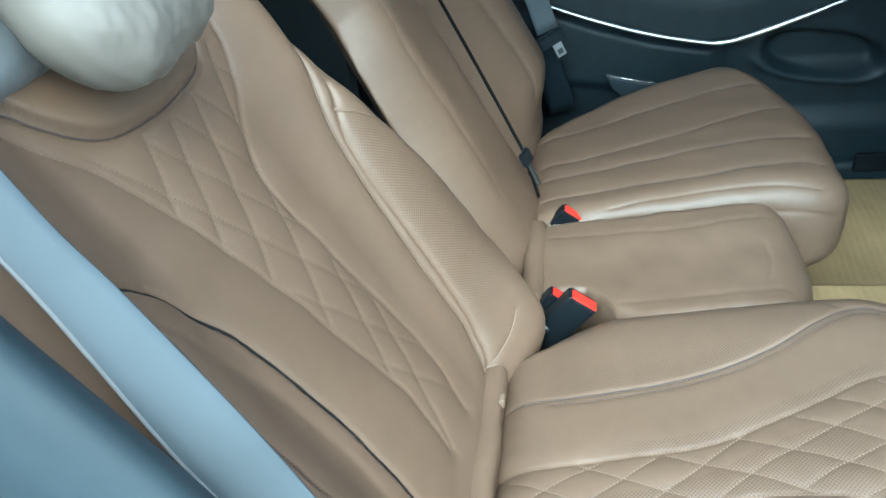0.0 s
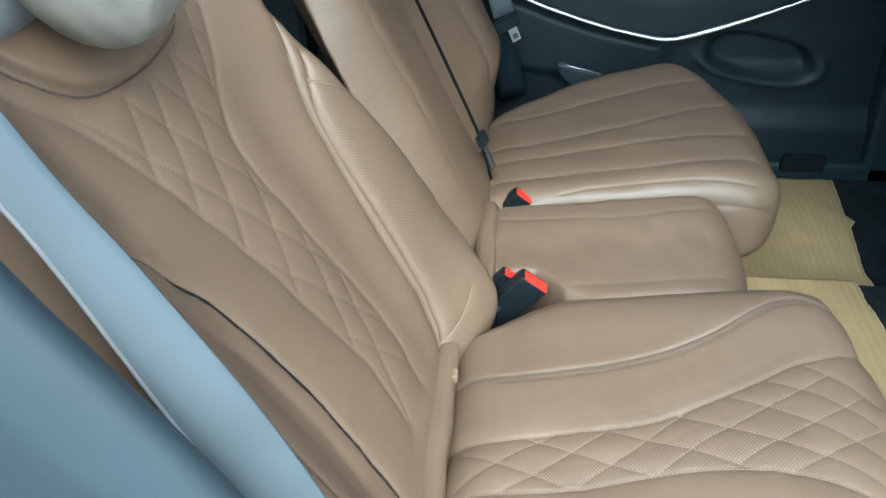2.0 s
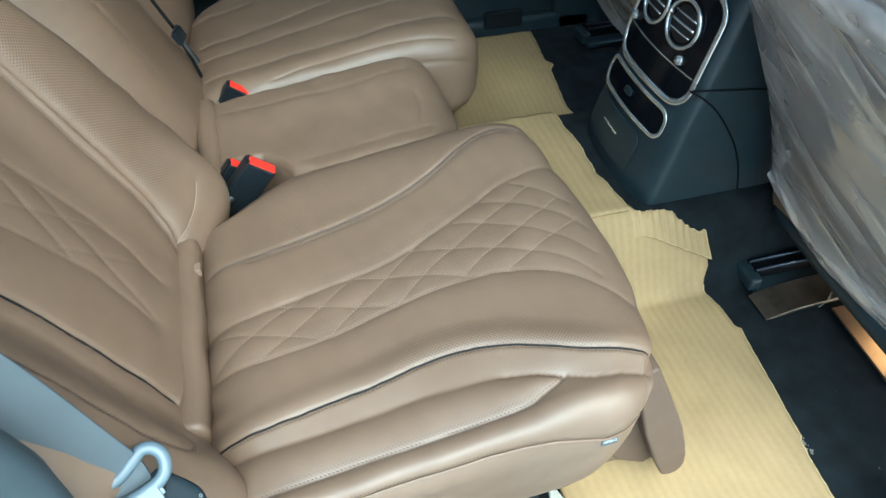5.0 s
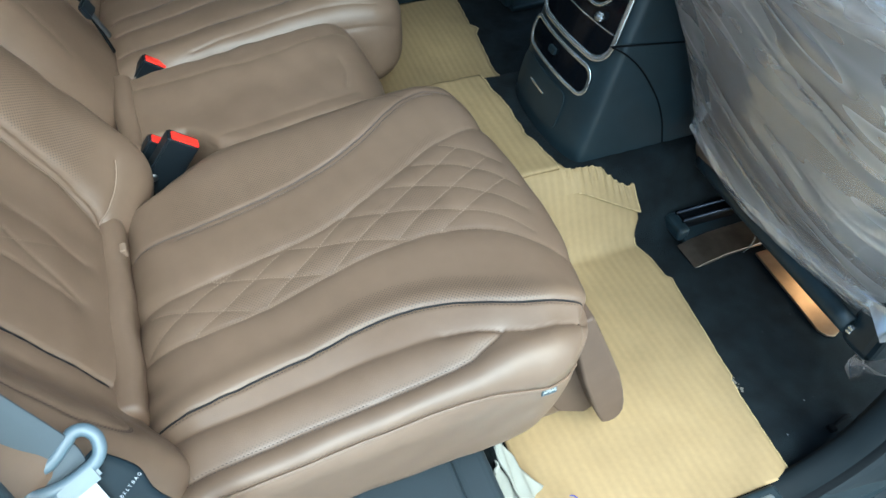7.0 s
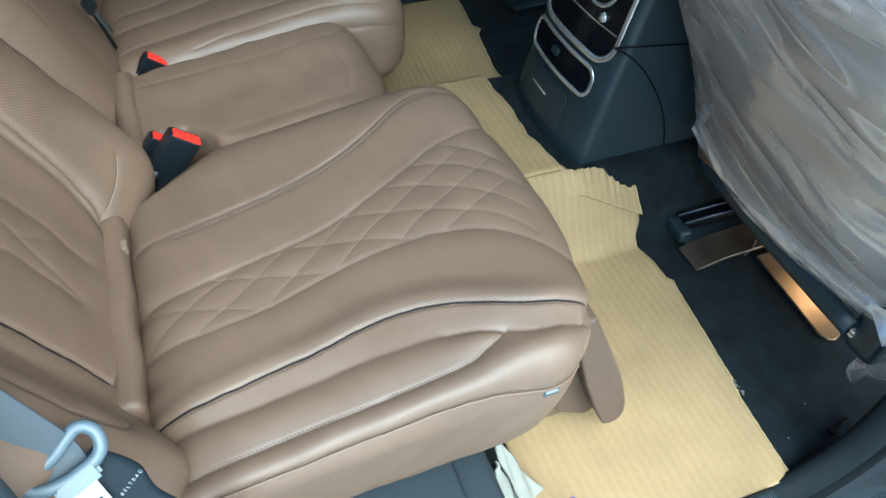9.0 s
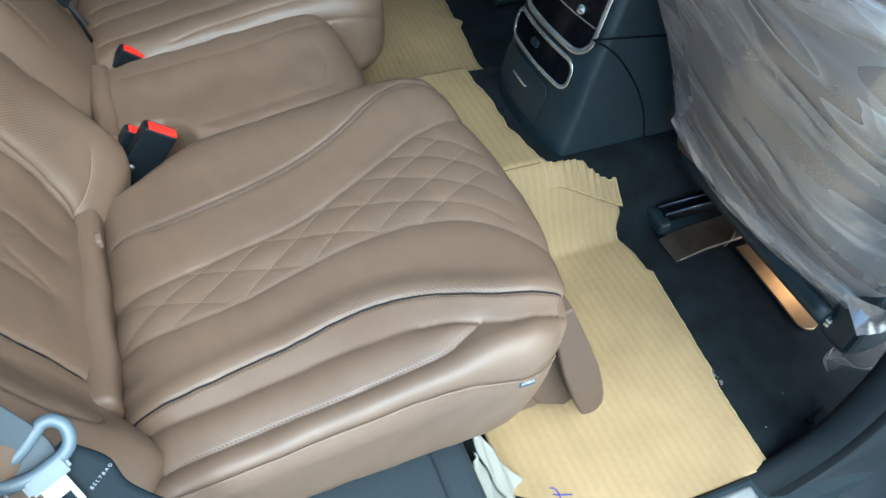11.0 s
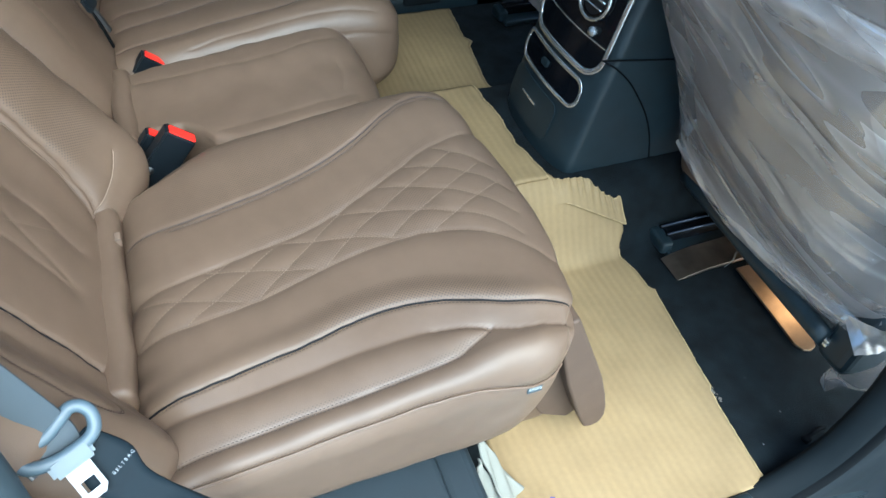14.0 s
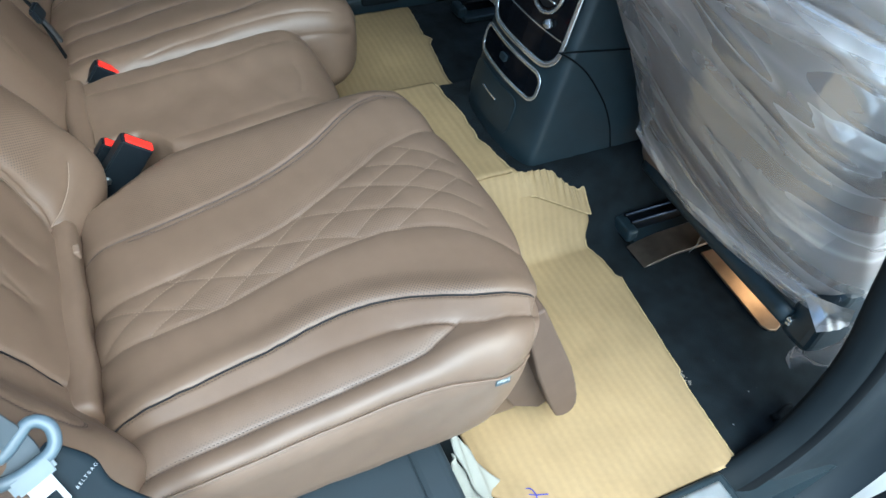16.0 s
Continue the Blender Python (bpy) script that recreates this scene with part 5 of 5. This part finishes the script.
card_sheet("cardboard", far_outline, 0.42, 0.78, 0.836, 1.318, 0.0075, "tan cardboard sheet on the far floor", step_m=0.008)


# torn flap that curls up beside the tunnel
FLAP_TOP = curve([(0.688, 0.494), (0.722, 0.491), (0.758, 0.487), (0.777, 0.476), (0.795, 0.467), (0.812, 0.462), (0.827, 0.461)], 0.002)


def flap(u, w):
    """u along the tunnel from the fold, w down its side to the crease where it joins the board."""
    k = np.linspace(0, 1, len(FLAP_TOP))
    x = np.interp(u, k, FLAP_TOP[:, 0]) * (1 - w) + (0.688 + 0.147 * u) * w
    y = np.interp(u, k, FLAP_TOP[:, 1]) * (1 - w) + (0.468 - 0.036 * u) * w
    ragged = 0.0012 * np.sin(u * 95) * np.sin(u * 31) * (1 - w)
    pleat = (0.0020 * np.sin(u * 60 + w * 4 + 1.3 * np.sin(u * 17)) + 0.0007 * np.sin(u * 141 + 2)) * step((0.9 - w) / 0.6)
    rise = 0.002 + 0.017 * w ** 0.8 * step(u / 0.25) * (1 - 0.3 * u)
    return x, y + ragged, floor_z(x, y) + 0.0085 + rise + pleat * step(u / 0.1)


nu, nw = 110, 40
gu, gw = np.meshgrid(np.linspace(0, 1, nu), np.linspace(0, 1, nw), indexing="ij")
x, y, z = flap(gu.ravel(), gw.ravel())
flap_top = np.stack([x, y, z], 1)
flap_ob = tagged(sheet("cardboard_flap", flap_top, grid_faces(gu.shape), M_CARD), "curled torn cardboard flap beside the console", "cardboard", "floor cardboard")
flap_grid = np.arange(len(flap_top)).reshape(gu.shape)
for run in (flap_grid[-1, :], flap_grid[6:, 0], flap_grid[20:, -1]):
    ev, ef = tube(flap_top[run] - [0, 0, 0.001], 0.0013, 6)
    sheet("torn_edge", ev, ef, M_CARD_EDGE, flap_ob, "rough torn edge")

# pen mark and white packing
pen = [(0.506, 0.0, 0), (0.488, 0.006, 0), (0.477, 0.013, 0), (0.478, 0.019, 0), (0.486, 0.017, 0), (0.489, 0.008, 0), (0.487, -0.004, 0), (0.484, -0.012, 0)]
pts = curve(pen, 0.002)
pts[:, 2] = floor_z(pts[:, 0], pts[:, 1]) + 0.0085
v, f = tube(pts, 0.0011, 5, 0.4)
tagged(sheet("pen_mark", v, f, material("blue_ink", (0.03, 0.03, 0.25), 0.6)), "blue handwritten pen mark on the cardboard", "pen mark")


def packing(name, corners, thick, label):
    a, b, c, d = [np.array(p, float) for p in corners]
    gu, gv = np.meshgrid(np.linspace(0, 1, 14), np.linspace(0, 1, 24), indexing="ij")
    u, w = gu.ravel()[:, None], gv.ravel()[:, None]
    p = (a * (1 - u) + b * u) * (1 - w) + (d * (1 - u) + c * u) * w
    n = np.cross(b - a, d - a)
    n /= np.linalg.norm(n)
    p = p + n * (0.006 * np.sin(w * 3.1) + 0.002 * np.sin(u * 7 + w * 11)) + (b - a) * (0.05 * np.sin(w * 21) * (u > 0.95))
    fr = grid_faces(gu.shape)
    m = len(p)
    idx = np.arange(m).reshape(gu.shape)
    border = np.concatenate([idx[:, 0], idx[-1, 1:], idx[-2::-1, -1], idx[0, -2:0:-1]])
    v = np.vstack([p, p - n * thick])
    faces = fr.tolist() + (fr[:, ::-1] + m).tolist() + [[border[(i + 1) % len(border)], border[i], border[i] + m, border[(i + 1) % len(border)] + m] for i in range(len(border))]
    return tagged(sheet(name, v, faces, M_FOAM), label, "packing foam", "white packing")


packing("packing_sheet", [(0.372, 0.055, 0.150), (0.380, 0.075, 0.150), (0.452, 0.045, 0.0), (0.425, 0.02, -0.005)], 0.003, "torn white foam packing sheet beside the seat base")
packing("packing_sheet", [(0.368, 0.04, 0.118), (0.374, 0.055, 0.122), (0.425, 0.03, 0.0), (0.39, 0.015, -0.01)], 0.003, "second folded white packing sheet beside the seat base")

# ---- belts and buckles ----
def ribbon(name, centre, across_dir, width, thick, mat, parent=None, label="", crown=0.0):
    """Webbing along a line; width may change along it, and across_dir too."""
    c = np.asarray(centre, float)
    n = len(c)
    w = np.ones(n) * width
    d = np.asarray(across_dir, float) * np.ones((n, 3))
    d /= np.linalg.norm(d, axis=1)[:, None]
    t = np.gradient(c, axis=0)
    t /= np.linalg.norm(t, axis=1)[:, None]
    nr = np.cross(t, d)
    nr /= np.linalg.norm(nr, axis=1)[:, None]
    prof = [(-0.5, 0), (-0.47, 0.5), (-0.3, 0.5), (0, 0.5), (0.3, 0.5), (0.47, 0.5), (0.5, 0), (0.47, -0.5), (0.3, -0.5), (0, -0.5), (-0.3, -0.5), (-0.47, -0.5)]
    v = np.concatenate([[c[i] + d[i] * a * w[i] + nr[i] * (b * thick + crown * (1 - 4 * a * a)) for a, b in prof] for i in range(n)])
    k = len(prof)
    f = [[i * k + j, i * k + (j + 1) % k, (i + 1) * k + (j + 1) % k, (i + 1) * k + j] for i in range(n - 1) for j in range(k)]
    f += [list(range(k))[::-1], [(n - 1) * k + j for j in range(k)]]
    return sheet(name, v, f, mat, parent, label)


def lines_between(a, b, steps=60):
    """Centre, direction across and width from two edge lines."""
    ea, eb = [curve(e, 0.004) for e in (a, b)]
    ra, rb = [np.stack([np.interp(np.linspace(0, 1, steps), np.linspace(0, 1, len(e)), e[:, k]) for k in range(3)], 1) for e in (ea, eb)]
    return (ra + rb) / 2, rb - ra, np.linalg.norm(rb - ra, axis=1)


belt = thing("seat_belt", (-0.02, 0.03, 0.42), "slate grey rear seat belt with steel tongue and printed sleeve", "seat belt", "seat belts")
SHIFT = np.array([0.003, 0.004, 0.003])
edge_a = [(-0.29, 0.11, 1.02), (-0.183, 0.064, 0.832), (-0.141, 0.056, 0.757), (-0.092, 0.050, 0.657), (-0.059, 0.052, 0.567), (-0.036, 0.052, 0.49), (-0.022, 0.050, 0.44), (-0.016, 0.038, 0.424)]
edge_b = [(-0.32, 0.08, 1.03), (-0.208, 0.040, 0.848), (-0.171, 0.031, 0.777), (-0.132, 0.021, 0.672), (-0.109, 0.022, 0.606), (-0.092, 0.024, 0.52), (-0.064, 0.024, 0.435), (-0.054, 0.014, 0.418)]
edge_a, edge_b = [[tuple(np.array(p) + SHIFT * float(step((p[2] - 0.5) / 0.2))) for p in e] for e in (edge_a, edge_b)]
c, d, w = lines_between(edge_a, edge_b)
ribbon("webbing", c, d, w, 0.0022, M_WEB, belt)
# pale lower edge binding of the belt
eb = curve(edge_b, 0.006)
v, f = tube(eb, 0.0016, 6)
sheet("edge_binding", v, f, M_BINDING, belt, "pale woven belt edge")
loop = curve([(-0.0648, 0.0249, 0.4343), (-0.055, 0.0190, 0.4270), (-0.0351, 0.0211, 0.4248), (-0.0175, 0.0283, 0.4259), (-0.0087, 0.0337, 0.4277), (-0.0043, 0.0407, 0.4316), (-0.0051, 0.0495, 0.4381), (-0.0117, 0.0546, 0.4432), (-0.0201, 0.0542, 0.4448), (-0.0260, 0.0490, 0.4428), (-0.0414, 0.0368, 0.4365), (-0.0614, 0.0308, 0.4367), (-0.0648, 0.0255, 0.4346)], 0.003)
v, f = tube(loop, 0.0056, 10, 0.8, (0.18, -0.57, 0.8))
tongue = sheet("tongue", v, f, M_LOOP, belt, "grey plastic covered belt tongue")
NV = Vector((0.184, -0.569, 0.801))
tip = Vector((0.012, -0.021, -0.018)).normalized()
m = axes((-0.0265, 0.0235, 0.4245), tip, NV)
bm = bmesh.new()
bmesh.ops.create_cube(bm, size=1, matrix=m @ Matrix.Translation((0.004, 0, 0)) @ Matrix.Diagonal((0.016, 0.036, 0.010, 1)))
bmesh.ops.bevel(bm, geom=bm.edges[:], offset=0.003, segments=2, affect="EDGES")
part("neck", bm, M_LOOP, tongue)
bm = bmesh.new()
outline = [(0.0, -0.0105), (0.036, -0.0105), (0.041, -0.006), (0.041, 0.006), (0.036, 0.0105), (0.0, 0.0105)]
hole = [(0.024, -0.0058), (0.034, -0.0058), (0.034, 0.0058), (0.024, 0.0058)]
for z in (0.0015, -0.0015):
    o = [bm.verts.new(m @ Vector((a, b, z))) for a, b in outline]
    h = [bm.verts.new(m @ Vector((a, b, z))) for a, b in hole]
    quads = [(o[0], o[1], h[1], h[0]), (o[1], o[2], h[1]), (o[2], o[3], h[2], h[1]), (o[3], o[4], h[2]), (o[4], o[5], h[3], h[2]), (o[5], o[0], h[0], h[3])]
    for q in quads:
        bm.faces.new(q)
    bm.verts.ensure_lookup_table()
vs = list(bm.verts)
for ring0, ring1 in ((vs[0:6], vs[10:16]), (vs[6:10], vs[16:20])):
    for i in range(len(ring0)):
        j = (i + 1) % len(ring0)
        bm.faces.new((ring0[i], ring0[j], ring1[j], ring1[i]))
part("steel_plate", bm, M_STEEL, tongue, "bright steel tongue plate")
sa = [(-0.012, 0.044, 0.428), (-0.004, 0.041, 0.424), (0.018, 0.028, 0.41), (0.027, 0.01, 0.396), (0.05, -0.007, 0.379), (0.075, -0.012, 0.34), (0.10, -0.012, 0.29)]
sb = [(-0.03, 0.030, 0.424), (-0.026, 0.020, 0.414), (-0.016, 0.0, 0.397), (0.002, -0.010, 0.387), (0.026, -0.02, 0.372), (0.04, -0.025, 0.33), (0.05, -0.025, 0.27)]
c, d, w = lines_between(sa, sb, 40)
sleeve = ribbon("sleeve", c - np.array(NV) * 0.004, d, w, 0.008, M_SLEEVE, belt, "dark belt sleeve with white lettering")
lettering("sleeve_letters", "BELTBAG", 0.0040, axes(Vector((0.0116, 0.0116, 0.4122)), (0.024, 0.018, 0.0073), NV), material("letter_white", (0.24, 0.26, 0.28), 0.6), sleeve, spread=1.55)


def buckle(top, label, length=0.085, wide=0.046, thick=0.022):
    """A belt buckle that leans forward; top: the middle of its button face."""
    axis = Vector((0.62, 0.0, 0.78)).normalized()
    side = Vector((0.78, 0.0, -0.62)).normalized()
    b = thing("belt_buckle", tuple(Vector(top) - axis * length), label, "belt buckle", "belt buckles")
    m = axes(Vector(top) - axis * (length / 2), side, axis)
    bm = bmesh.new()
    bmesh.ops.create_cube(bm, size=1, matrix=m @ Matrix.Diagonal((wide, thick, length, 1)))
    bmesh.ops.bevel(bm, geom=bm.edges[:], offset=0.003, segments=3, affect="EDGES")
    part("housing", bm, M_BUCKLE, b)
    bm = bmesh.new()
    bmesh.ops.create_cube(bm, size=1, matrix=m @ Matrix.Translation((0.0015, -thick * 0.12, length / 2 + 0.0005)) @ Matrix.Diagonal((wide * 0.88, thick * 0.62, 0.004, 1)))
    bmesh.ops.bevel(bm, geom=bm.edges[:], offset=0.001, segments=2, affect="EDGES")
    part("release_button", bm, M_RED, b, "bright red release button")
    bm = bmesh.new()
    bmesh.ops.create_uvsphere(bm, u_segments=14, v_segments=8, radius=0.0075, matrix=m @ Matrix.Translation((-wide * 0.30, -thick / 2, -length * 0.10)) @ Matrix.Diagonal((1, 0.5, 1, 1)))
    part("rivet", bm, M_STEEL, b, smooth=True)
    return b


buckle((0.106, 0.574, 0.318), "black seat belt buckle with a red button, upright between the cushions", 0.12, 0.046, 0.026)
buckle((0.072, 0.604, 0.302), "smaller black buckle with a red button behind the first", 0.08, 0.03, 0.022)
buckle((0.088, 0.822, 0.298), "black seat belt buckle with a red button at the far cushion", 0.08, 0.038, 0.024)

# black middle belt and its tongue
belt = thing("seat_belt", tuple(on_back(0.06, 0.985, 0.0)), "narrow black middle seat belt with steel tongue", "seat belt", "seat belts")
c = np.array([on_back(0.066 - 0.01 * t, 0.985 - 0.06 * t * t, 0.75 - 0.68 * t) for t in np.linspace(0, 1, 30)])
c = np.vstack([c, [(0.02, 0.88, 0.33), (0.03, 0.865, 0.30)]])
ribbon("webbing", c, (0.5, 0.85, 0.2), 0.0055, 0.003, M_RUBBER, belt)
m = axes((0.025, 0.842, 0.365), (0.35, -0.05, -0.9), (0.9, -0.3, 0.3))
bm = bmesh.new()
bmesh.ops.create_cube(bm, size=1, matrix=m @ Matrix.Diagonal((0.05, 0.010, 0.004, 1)))
bmesh.ops.bevel(bm, geom=bm.edges[:], offset=0.0015, segments=2, affect="EDGES")
part("tongue", bm, M_STEEL, belt, "steel belt tongue")
bm = bmesh.new()
bmesh.ops.create_cube(bm, size=1, matrix=m @ Matrix.Translation((-0.03, 0, 0)) @ Matrix.Diagonal((0.025, 0.03, 0.010, 1)))
bmesh.ops.bevel(bm, geom=bm.edges[:], offset=0.003, segments=2, affect="EDGES")
part("tongue_grip", bm, M_BUCKLE, belt)

# far belt
belt = thing("seat_belt", (0.05, 1.28, 0.39), "grey far seat belt hanging beside the far backrest", "seat belt", "seat belts")
c = curve([(-0.22, 1.33, 1.0), (-0.06, 1.31, 0.70), (0.0, 1.295, 0.55), (0.035, 1.285, 0.44)], 0.02)
ribbon("webbing", c, (0.8, 0.1, 0.3), 0.046, 0.002, M_WEB, belt)
bm = bmesh.new()
m = axes((0.04, 1.278, 0.425), (0.4, -0.05, -0.9), (0.3, -0.9, 0.2))
bmesh.ops.create_cube(bm, size=1, matrix=m @ Matrix.Diagonal((0.03, 0.06, 0.014, 1)))
bmesh.ops.bevel(bm, geom=bm.edges[:], offset=0.005, segments=2, affect="EDGES")
tg = part("tongue", bm, M_SLEEVE, belt)
bm = bmesh.new()
bmesh.ops.create_cube(bm, size=1, matrix=m @ Matrix.Translation((0.028, 0.008, 0)) @ Matrix.Diagonal((0.032, 0.020, 0.003, 1)))
part("steel_plate", bm, M_STEEL, tg)
bm = bmesh.new()
bmesh.ops.create_cube(bm, size=1, matrix=m @ Matrix.Translation((0.033, 0.008, 0.0012)) @ Matrix.Diagonal((0.011, 0.011, 0.003, 1)))
part("plate_slot", bm, M_BLACK, tg)
c = curve([(0.04, 1.285, 0.42), (0.03, 1.30, 0.36), (0.05, 1.31, 0.29), (0.06, 1.315, 0.24)], 0.02)
ribbon("lower_webbing", c, (0.9, 0.1, 0.2), 0.06, 0.008, M_SLEEVE, belt)

# ---- small things on the carpet ----
clip = thing("trim_clip", (0.92, -0.02, 0.0), "small black plastic trim clip lying on the carpet", "clip")
v, f = tube(curve([(0.899, -0.024, 0.004), (0.911, -0.021, 0.010), (0.927, -0.018, 0.011), (0.940, -0.017, 0.005)], 0.003), 0.0034, 8)
sheet("stem", v, f, M_RUBBER, clip)
part("head", box_bm((0.893, -0.031, 0.001), (0.906, -0.018, 0.010), 0.003, 2), M_RUBBER, clip)
wire = thing("loose_wire", (1.0, 0.31, 0.03), "thin bright loose wire on the dark rail strip", "wire")
v, f = tube(curve([(0.976, 0.304, 0.029), (0.992, 0.309, 0.032), (1.006, 0.316, 0.033), (1.018, 0.326, 0.034), (1.010, 0.322, 0.037), (0.998, 0.312, 0.033)], 0.002), 0.0010, 6)
sheet("strand", v, f, M_STEEL, wire)
rs = np.random.RandomState(5)
spots = np.column_stack([rs.uniform(0.83, 1.0, 9), rs.uniform(-0.05, 0.46, 9)])
spots[:2] = (0.832, -0.009), (0.895, 0.03)
vs, fs = [], []
for i, (x, y) in enumerate(spots):
    r, a = (0.0022 if i < 2 else rs.uniform(0.0005, 0.001)), rs.uniform(0, 3.1)
    z = float(floor_z(np.array(x), np.array(y))) + 0.002
    d = np.array([math.cos(a), math.sin(a), 0]) * r
    e = np.array([-math.sin(a), math.cos(a), 0]) * r * rs.uniform(0.3, 1)
    c = np.array([x, y, z])
    k = len(vs)
    vs += [c - d, c - e, c + d, c + e, c + [0, 0, r * 0.6]]
    fs += [[k, k + 1, k + 4], [k + 1, k + 2, k + 4], [k + 2, k + 3, k + 4], [k + 3, k, k + 4]]
tagged(sheet("carpet_lint", np.array(vs), fs, M_BINDING), "pale lint specks on the black carpet", "lint", kind="stuff")

# white torn paper at the notch of the near board
vs, fs = [], []
for i in range(7):
    c = np.array([0.811 + 0.003 * math.sin(i * 2.4), 0.075 + 0.0042 * i, 0.0072])
    k = len(vs)
    r = 0.0022 + 0.001 * math.sin(i * 1.7)
    vs += [c + np.array([r * math.cos(a), r * math.sin(a), 0.0012 * math.sin(3 * a + i)]) for a in np.linspace(0, 6.28, 7)[:-1]]
    fs.append(list(range(k, k + 6)))
board = bpy.data.objects["cardboard"]
sheet("torn_paper", np.array(vs), fs, M_WHITE, board, "white torn paper fibres")

# gathered film over the corner of the front seat
gu, gw = np.meshgrid(np.linspace(0, 1, 40), np.linspace(0, 1, 34), indexing="ij")
u, w = gu.ravel()[:, None], gw.ravel()[:, None]
a, b, c, d = [np.array(p) for p in ((0.926, 0.056, 0.207), (0.946, 0.000, 0.232), (0.972, -0.006, 0.176), (0.922, 0.016, 0.176))]
p = (a * (1 - u) + b * u) * (1 - w) + (d * (1 - u) + c * u) * w
out = np.array([-0.55, -0.75, 0.35])
p = p + out * (0.008 + 0.014 * np.minimum(np.minimum(u, 1 - u), 0.35) + 0.012 * np.abs(u - w) - 0.010 * np.abs(u + w - 0.9)) + out * (0.0012 * wobble(p, 0.02, 83))[:, None]
sheet("film_corner", p, grid_faces(gu.shape)[:, ::-1], M_FILM, front_near, "gathered corner of clear film", attrs={"fold": np.clip(0.95 + 0.25 * wobble(p, 0.02, 84), 0.6, 1)})
